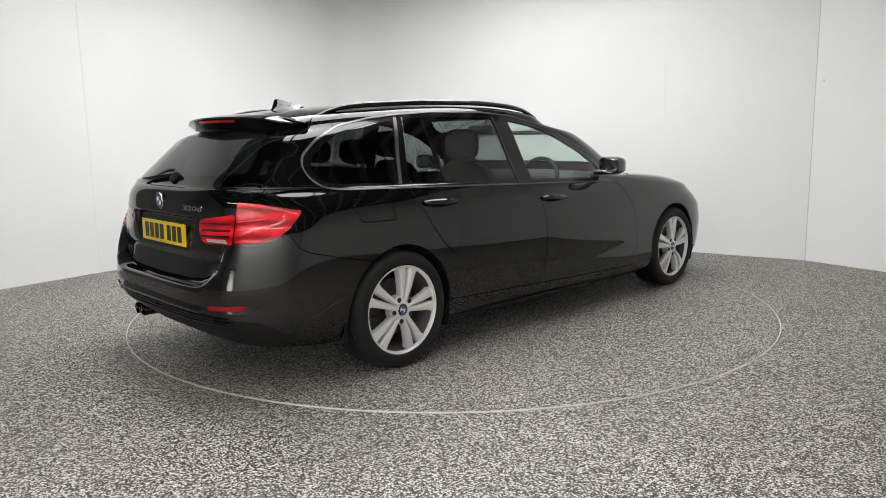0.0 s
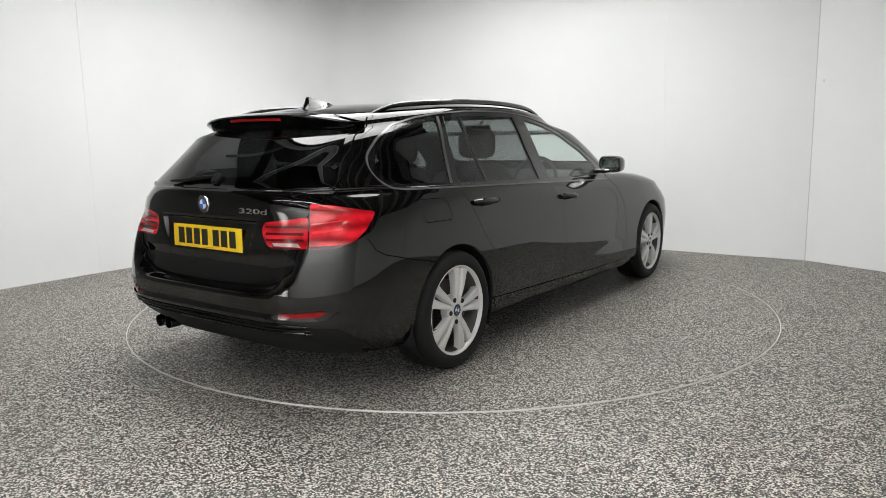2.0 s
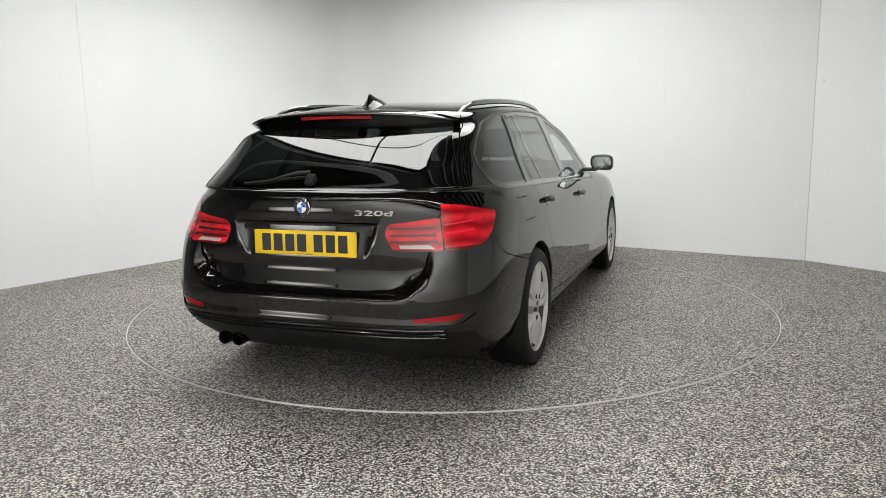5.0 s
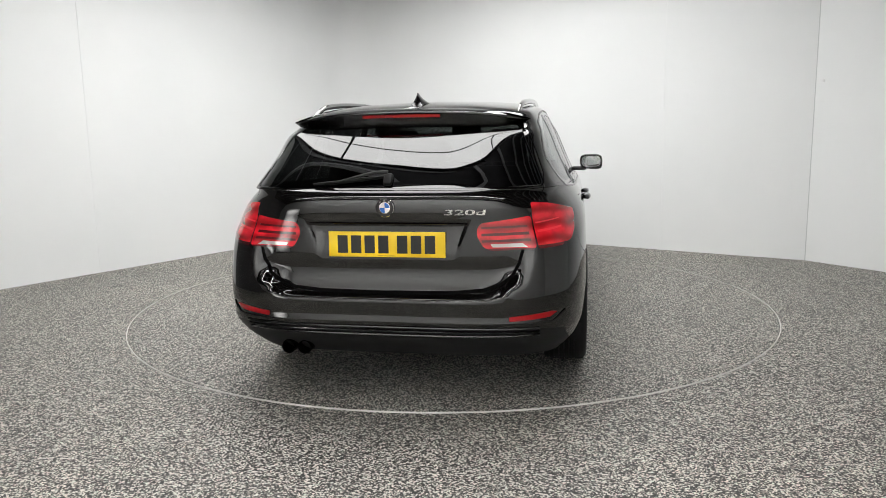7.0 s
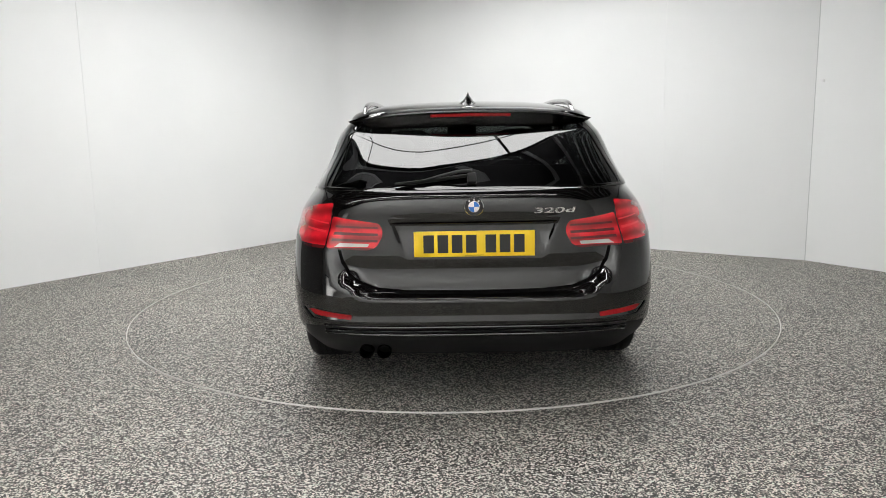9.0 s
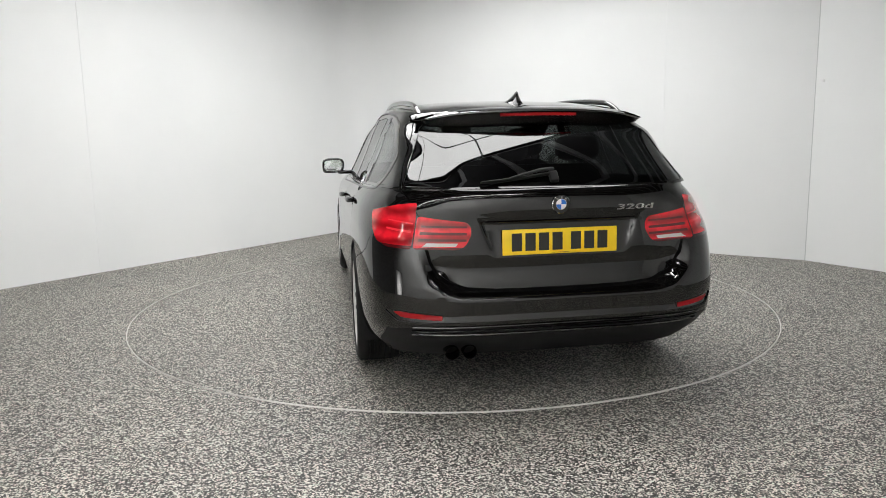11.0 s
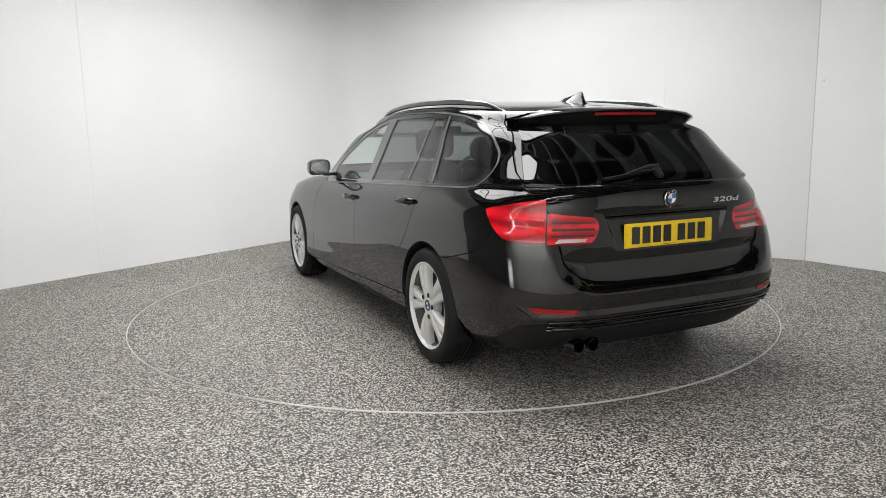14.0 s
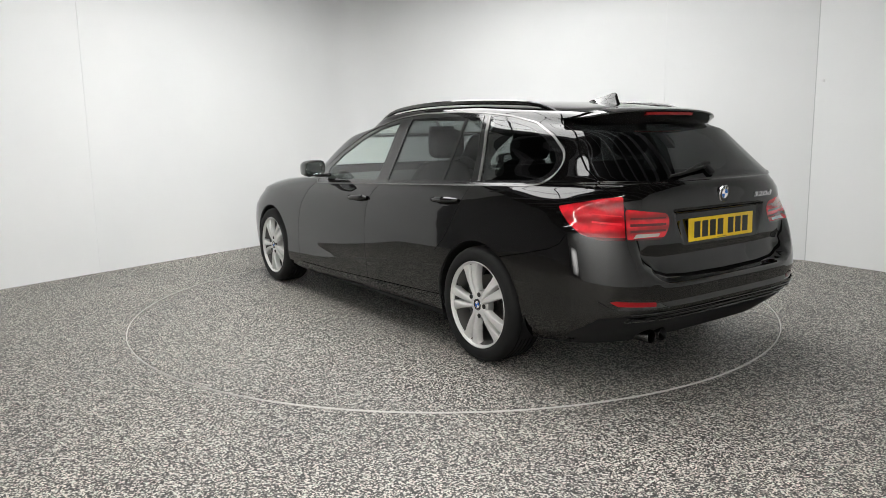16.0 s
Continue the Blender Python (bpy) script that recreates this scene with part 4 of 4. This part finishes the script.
def seat(x, y, width, rear=False):
    base = new("car_seat")
    base.parent = CAR
    bm = bmesh.new()
    box(bm, -0.02, -width / 2, 0.42, 0.48, width / 2, 0.60, 0.05)
    s = under("seat_cushion", bm, CLOTH, parent=base)
    top = 1.03
    bm = bmesh.new()
    rows = []
    for z, w, d in ((0.50, 0.46, 0.14), (0.62, 0.50, 0.15), (0.78, 0.50, 0.14), (0.92, 0.45, 0.12), (1.00, 0.36, 0.10), (top, 0.22, 0.07)):
        xx = -0.42 * (z - 0.5) + 0.0
        ww = w * width / 0.5 if not rear else width * (1.0 if z < 0.98 else 0.92)
        ring = []
        for k in range(16):
            a = 2 * math.pi * k / 16
            ca, sa = math.cos(a), math.sin(a)
            ring.append(bm.verts.new((xx + d / 2 * (abs(ca) ** 0.6) * (1 if ca > 0 else -1), ww / 2 * (abs(sa) ** 0.6) * (1 if sa > 0 else -1), z)))
        rows.append(ring)
    for a, b in zip(rows, rows[1:]):
        for k in range(16):
            bm.faces.new((a[k], a[(k + 1) % 16], b[(k + 1) % 16], b[k]))
    bm.faces.new(rows[0][::-1])
    bm.faces.new(rows[-1])
    under("seat_back", bm, CLOTH, parent=base)
    for dy in ((0,) if not rear else (-width * 0.33, 0, width * 0.33)):
        bm = bmesh.new()
        h = 0.185 if not rear else 0.135
        box(bm, -0.30, dy - 0.13, top + 0.02, -0.19, dy + 0.13, top + 0.02 + h, 0.054)
        under("headrest", bm, CLOTH, parent=base)
        for e in (-0.06, 0.06):
            bm = bmesh.new()
            tube(bm, [(-0.23, dy + e, top - 0.05), (-0.24, dy + e, top + 0.06)], 0.006, 8)
            under("headrest_post", bm, CHROME, parent=base)
    base.matrix_basis = pose(x, y, 0)
    return base


def build_cabin():
    seat(-0.20, -0.36, 0.50)
    seat(-0.20, 0.36, 0.50)
    seat(-1.08, 0.0, 1.26, True)
    bm = bmesh.new()
    rows = []
    for xx, z in ((0.50, 0.62), (0.47, 0.80), (0.52, 0.875), (0.66, 0.905), (0.95, 0.895), (1.0, 0.70)):
        rows.append([bm.verts.new((xx + 0.03 * (y / 0.7) ** 2, y, z - 0.02 * (y / 0.7) ** 2)) for y in (-0.70, -0.5, -0.36, -0.2, 0.0, 0.2, 0.36, 0.5, 0.70)])
    for a, b in zip(rows, rows[1:]):
        for k in range(8):
            bm.faces.new((a[k], a[k + 1], b[k + 1], b[k]))
    solid(under("dashboard", bm, CABIN, "dark soft dashboard", angle=60), 0.02)
    bm = bmesh.new()
    n = 40
    rings = []
    for k in range(n):
        a = 2 * math.pi * k / n
        c = Vector((0, 0.175 * math.cos(a), 0.175 * math.sin(a)))
        o = Vector((0, math.cos(a), math.sin(a)))
        rings.append([bm.verts.new(c + (o * math.cos(b) + Vector((1, 0, 0)) * math.sin(b)) * 0.0145) for b in (2 * math.pi * j / 10 for j in range(10))])
    for k in range(n):
        a, b = rings[k], rings[(k + 1) % n]
        for j in range(10):
            bm.faces.new((a[j], a[(j + 1) % 10], b[(j + 1) % 10], b[j]))
    box(bm, 0.0, -0.075, -0.07, 0.04, 0.075, 0.05, 0.02)
    box(bm, 0.005, -0.17, -0.02, 0.02, 0.17, 0.015, 0.006)
    box(bm, 0.005, -0.02, -0.17, 0.02, 0.02, 0.0, 0.006)
    under("steering_wheel", bm, CABIN, "dark rimmed steering wheel", at=pose(0.32, -0.36, 0.86, 0, 22, 0))
    bm = bmesh.new()
    box(bm, 0.10, -0.11, 1.20, 0.135, 0.11, 1.265, 0.015)
    tube(bm, [(0.13, 0, 1.24), (0.19, 0, 1.30)], 0.01, 8)
    under("interior_mirror", bm, CABIN)
    bm = bmesh.new()
    box(bm, -2.02, -0.62, 0.60, -1.25, 0.62, 0.63, 0.01)
    under("load_floor", bm, CLOTH)


def build_spoiler():
    bm = bmesh.new()
    rows = []
    n = 30
    for k in range(n + 1):
        t = -1 + 2 * k / n
        y = 0.565 * t
        e = abs(t) ** 2.4
        xr = -1.955 + 0.135 * e
        z = 1.318 - 0.022 * t * t - 0.030 * abs(t) ** 6
        deep = 0.080 * (1 - 0.72 * abs(t) ** 5)
        lift = crown(-1.72) - 0.012 - (crown(-1.72) - 1.30) * abs(t) ** 3
        g = min(1.0, max(0.0, (abs(t) - 0.84) / 0.16)) ** 1.6
        tip = Vector((-1.775, math.copysign(0.590, t), 1.272))
        line = ((-1.68, y * 0.93, lift - 0.012), (-1.83, y * 0.97, z + 0.010 + (lift - z) * 0.25), (xr + 0.035, y, z + 0.003), (xr, y, z - 0.006), (xr - 0.001, y, z - 0.014), (xr + 0.012, y, z - 0.022), (xr + 0.040, y * 0.995, z - 0.030 - deep * 0.35), (xr + 0.075, y * 0.98, z - deep), (xr + 0.15, y * 0.96, z - deep * 0.9))
        rows.append([bm.verts.new(Vector(p).lerp(tip + Vector((0.02 * k, 0, 0.0)) * 0.1, g * 0.97)) for k, p in enumerate(line)])
    for a, b in zip(rows, rows[1:]):
        for k in range(len(a) - 1):
            bm.faces.new((a[k], b[k], b[k + 1], a[k + 1]))
    bm.faces.new(rows[0][::-1])
    bm.faces.new(rows[-1])
    bmesh.ops.recalc_face_normals(bm, faces=bm.faces)
    sp = under("roof_spoiler", bm, PAINT, "gloss black roof spoiler", angle=40)
    bm = bmesh.new()
    rows = []
    for k in range(13):
        y = -0.185 + 0.37 * k / 12
        t = y / 0.565
        xr = -1.955 + 0.135 * abs(t) ** 2.4
        z = 1.318 - 0.022 * t * t
        rows.append([bm.verts.new(p) for p in ((xr + 0.006, y, z - 0.021), (xr + 0.010, y, z - 0.034), (xr + 0.030, y, z - 0.036), (xr + 0.028, y, z - 0.020))])
    for a, b in zip(rows, rows[1:]):
        for k in range(4):
            bm.faces.new((a[k], b[k], b[(k + 1) % 4], a[(k + 1) % 4]))
    bm.faces.new(rows[0])
    bm.faces.new(rows[-1])
    bmesh.ops.recalc_face_normals(bm, faces=bm.faces)
    part("high_brake_light", bm, REDLENS, sp, "dark red brake light strip")


def build_roof_fittings():
    for s in (1, -1):
        bm = bmesh.new()
        pts = []
        for k in range(25):
            t = k / 24
            x = -1.66 + 1.76 * t
            rise = min(1.0, math.sin(math.pi * t) * 3.2) ** 0.7
            pts.append((x, s * (0.522 + 0.020 * math.sin(math.pi * t)), crown(x) - 0.045 + 0.034 * rise))
        tube(bm, pts, [0.010 + 0.005 * min(1, 6 * k / 24, 6 * (24 - k) / 24) for k in range(25)], 10, flat=1.0)
        under("roof_rail", bm, GLOSS, "slim gloss black roof rail")
    bm = bmesh.new()
    rows = []
    for x, h, w in ((-1.37, 0.002, 0.006), (-1.40, 0.015, 0.022), (-1.45, 0.027, 0.031), (-1.50, 0.041, 0.032), (-1.54, 0.055, 0.026), (-1.565, 0.060, 0.020), (-1.578, 0.052, 0.018), (-1.590, 0.020, 0.022), (-1.600, 0.002, 0.016)):
        z0 = crown(x) - 0.004
        rows.append([bm.verts.new(p) for p in ((x, -w * 1.6, z0), (x, -w, z0 + h * 0.3), (x, -w * 0.35, z0 + h * 0.75), (x, 0, z0 + h + 0.004), (x, w * 0.35, z0 + h * 0.75), (x, w, z0 + h * 0.3), (x, w * 1.6, z0))])
    for a, b in zip(rows, rows[1:]):
        for k in range(6):
            bm.faces.new((a[k], a[k + 1], b[k + 1], b[k]))
    bmesh.ops.recalc_face_normals(bm, faces=bm.faces)
    under("roof_aerial", bm, PAINT, "black shark-fin roof aerial", angle=50)


def build_mirrors():
    for s in (1, -1):
        bm = bmesh.new()
        rows = []
        for k, (x, sy, sz) in enumerate(((0.535, 0.02, 0.012), (0.525, 0.050, 0.034), (0.495, 0.076, 0.049), (0.455, 0.082, 0.056), (0.415, 0.085, 0.058), (0.395, 0.084, 0.057), (0.390, 0.078, 0.050), (0.402, 0.072, 0.045))):
            ring = []
            for j in range(24):
                a = 2 * math.pi * j / 24
                ca, sa = math.cos(a), math.sin(a)
                ring.append(bm.verts.new((x - 0.012 * ca, s * (0.912 + sy * math.copysign(abs(ca) ** 0.62, ca)), 0.982 + sz * math.copysign(abs(sa) ** 0.62, sa) - 0.010 * ca * (sa < 0))))
            rows.append(ring)
        for a, b in zip(rows, rows[1:]):
            for j in range(24):
                bm.faces.new((a[j], a[(j + 1) % 24], b[(j + 1) % 24], b[j]))
        bm.faces.new(rows[0])
        bm.faces.new(rows[-1])
        bmesh.ops.recalc_face_normals(bm, faces=bm.faces)
        mir = under("door_mirror", bm, PAINT, "gloss black door mirror", angle=40)
        bm = bmesh.new()
        ring = []
        for j in range(24):
            a = 2 * math.pi * j / 24
            ca, sa = math.cos(a), math.sin(a)
            ring.append(bm.verts.new((0.399 - 0.012 * ca, s * (0.912 + 0.071 * math.copysign(abs(ca) ** 0.62, ca)), 0.982 + 0.043 * math.copysign(abs(sa) ** 0.62, sa))))
        f = bm.faces.new(ring)
        if f.normal.x > 0:
            f.normal_flip()
        part("mirror_glass", bm, MIRROR, mir, "silvered mirror glass", smooth=False)
        bm = bmesh.new()
        box(bm, 0.42, min(s * 0.77, s * 0.88), 0.915, 0.50, max(s * 0.77, s * 0.88), 0.945, 0.012)
        part("mirror_foot", bm, GLOSS, mir)


def build_handles():
    for s in (1, -1):
        for x0, x1, z0, z1 in ((-1.225, -0.985, 0.853, 0.845), (-0.235, 0.005, 0.808, 0.796)):
            bm = bmesh.new()
            pts, rad = [], []
            for k in range(13):
                t = k / 12
                x, z = x0 + (x1 - x0) * t, z0 + (z1 - z0) * t
                y = skin_y(x, z) + 0.006 + 0.022 * math.sin(math.pi * t) ** 0.5
                pts.append((x, s * y, z))
                rad.append(0.010 + 0.008 * math.sin(math.pi * t) ** 0.5)
            tube(bm, pts, rad, 10)
            h = under("door_handle", bm, PAINT, "body-coloured door handle")
            xm, zm = (x0 + x1) / 2, (z0 + z1) / 2 - 0.006
            bm = bmesh.new()
            ym = skin_y(xm, zm)
            disc = []
            for j in range(28):
                a = 2 * math.pi * j / 28
                xx, zz = xm + 0.075 * math.cos(a), zm + 0.029 * math.sin(a)
                disc.append(bm.verts.new((xx, s * (skin_y(xx, zz) + 0.0025), zz)))
            c = bm.verts.new((xm, s * (ym - 0.0), zm))
            for j in range(28):
                bm.faces.new((c, disc[j], disc[(j + 1) % 28]))
            bmesh.ops.recalc_face_normals(bm, faces=bm.faces)
            part("handle_cup", bm, GLOSS, h, "dark hollow behind the handle")


def lettering(text, width, height, depth, mat, parent, name, at, label=""):
    cu = bpy.data.curves.new(name, "FONT")
    cu.body, cu.extrude, cu.size, cu.shear, cu.offset = text, depth, 1.0, 0.08, 0.018
    tmp = bpy.data.objects.new("tmp", cu)
    scene.collection.objects.link(tmp)
    bpy.context.view_layer.update()
    me = bpy.data.meshes.new_from_object(tmp.evaluated_get(bpy.context.evaluated_depsgraph_get()))
    bpy.data.objects.remove(tmp)
    co = [v.co for v in me.vertices]
    x0, x1 = min(c.x for c in co), max(c.x for c in co)
    y0, y1 = min(c.y for c in co), max(c.y for c in co)
    for v in me.vertices:
        v.co.x = (v.co.x - (x0 + x1) / 2) * width / (x1 - x0)
        v.co.y = (v.co.y - (y0 + y1) / 2) * height / (y1 - y0)
    me.materials.clear()
    me.materials.append(mat)
    ob = new(name, me)
    ob.parent, ob.matrix_basis = parent, at
    return tagged(ob, label)


def facing_back(x, y, z, tip=0.0, turn=0.0):
    """A pose whose +z looks out of the tail, +y up, +x to the right as seen from behind."""
    m = Matrix(((0, 0, -1), (-1, 0, 0), (0, 1, 0))).to_4x4()
    return Matrix.Translation((x, y, z)) @ pose(0, 0, 0, 0, 0, turn) @ m @ pose(0, 0, 0, tip)


def build_tail():
    # number plate with plain bars
    at = facing_back(-2.261, 0.0, 0.737, -1)
    bm = bmesh.new()
    box(bm, -0.26, -0.0555, -0.001, 0.26, 0.0555, 0.003, 0.0015)
    plate = under("number_plate", bm, YELLOW, "yellow reflective number plate", at=at)
    bm = bmesh.new()
    box(bm, -0.25, -0.046, -0.024, 0.25, 0.046, -0.0015, 0.002)
    part("plate_holder", bm, PLASTIC, plate, "black plastic plate holder")
    x = -0.219
    for k in range(7):
        bm = bmesh.new()
        box(bm, x, -0.039, 0.0026, x + 0.046, 0.039, 0.0036)
        part("plate_bar", bm, INK, plate, smooth=False)
        x += 0.061 if k != 3 else 0.084
    bm = bmesh.new()
    box(bm, -0.04, -0.0505, 0.0026, 0.04, -0.0485, 0.0035)
    part("maker_bar", bm, INK, plate, smooth=False)
    roundel(0.041, CAR, facing_back(skin_x(0, 0.895) - 0.001, 0.0, 0.897, 4), 0.006)
    lettering("320d", 0.178, 0.024, 0.002, CHROME, CAR, "model_lettering", facing_back(skin_x(-0.35, 0.885) - 0.002, -0.345, 0.877, 4, 4), "chrome model lettering")
    # wiper
    bm = bmesh.new()
    box(bm, -0.020, -0.024, -0.004, 0.020, 0.034, 0.020, 0.008)
    wip = under("rear_wiper", bm, PLASTIC, "black rear wiper", at=facing_back(-2.178, 0.005, 1.003, -42))
    bm = bmesh.new()
    tube(bm, [(0.0, 0.03, 0.03), (-0.06, 0.025, 0.032), (-0.16, 0.004, 0.022), (-0.22, -0.012, 0.016)], [0.010, 0.009, 0.006, 0.005], 10, flat=0.6)
    part("wiper_arm", bm, PLASTIC, wip)
    bm = bmesh.new()
    tube(bm, [(0.0, 0.022, 0.010), (-0.12, 0.004, 0.010), (-0.25, -0.016, 0.011), (-0.335, -0.024, 0.014)], [0.005, 0.007, 0.007, 0.004], 8, flat=1.6)
    part("wiper_blade", bm, RUBBER, wip)
    # ridges along the lower bumper
    for z, deep, name in ((0.388, 0.010, "bumper_ridge"), (0.368, 0.012, "bumper_ridge"), (0.350, 0.010, "bumper_ridge")):
        bm = bmesh.new()
        rows = []
        for k in range(41):
            y = 0.66 * math.sin(math.pi / 2 * (-1 + 2 * k / 40))
            xx = skin_x(y, z)
            rows.append([bm.verts.new(p) for p in ((xx + 0.004, y, z + 0.008), (xx - deep * 0.8, y, z + 0.004), (xx - deep, y, z), (xx - deep * 0.6, y, z - 0.003), (xx + 0.004, y, z - 0.004))])
        for a, b in zip(rows, rows[1:]):
            for k in range(5):
                bm.faces.new((a[k], b[k], b[(k + 1) % 5], a[(k + 1) % 5]))
        bm.faces.new(rows[0])
        bm.faces.new(rows[-1])
        bmesh.ops.recalc_face_normals(bm, faces=bm.faces)
        under(name, bm, GLOSS, "gloss black bumper ridge", angle=30)


build_wheels()
build_underbody()
build_cabin()
build_spoiler()
build_roof_fittings()
build_mirrors()
build_handles()
build_tail()


# ---- what turns ----
def motions():
    table, vehicle = [], []
    for k in range(33):
        t = k * 0.5
        turn = pose(0, 0, 0, 0, 0, 44.633 + 5.0578 * t)
        table.append((t, turn))
        vehicle.append((t, turn @ pose(0.107, -0.096, 0.004)))
    walk(TURNTABLE, table)
    walk(CAR, vehicle)


motions()
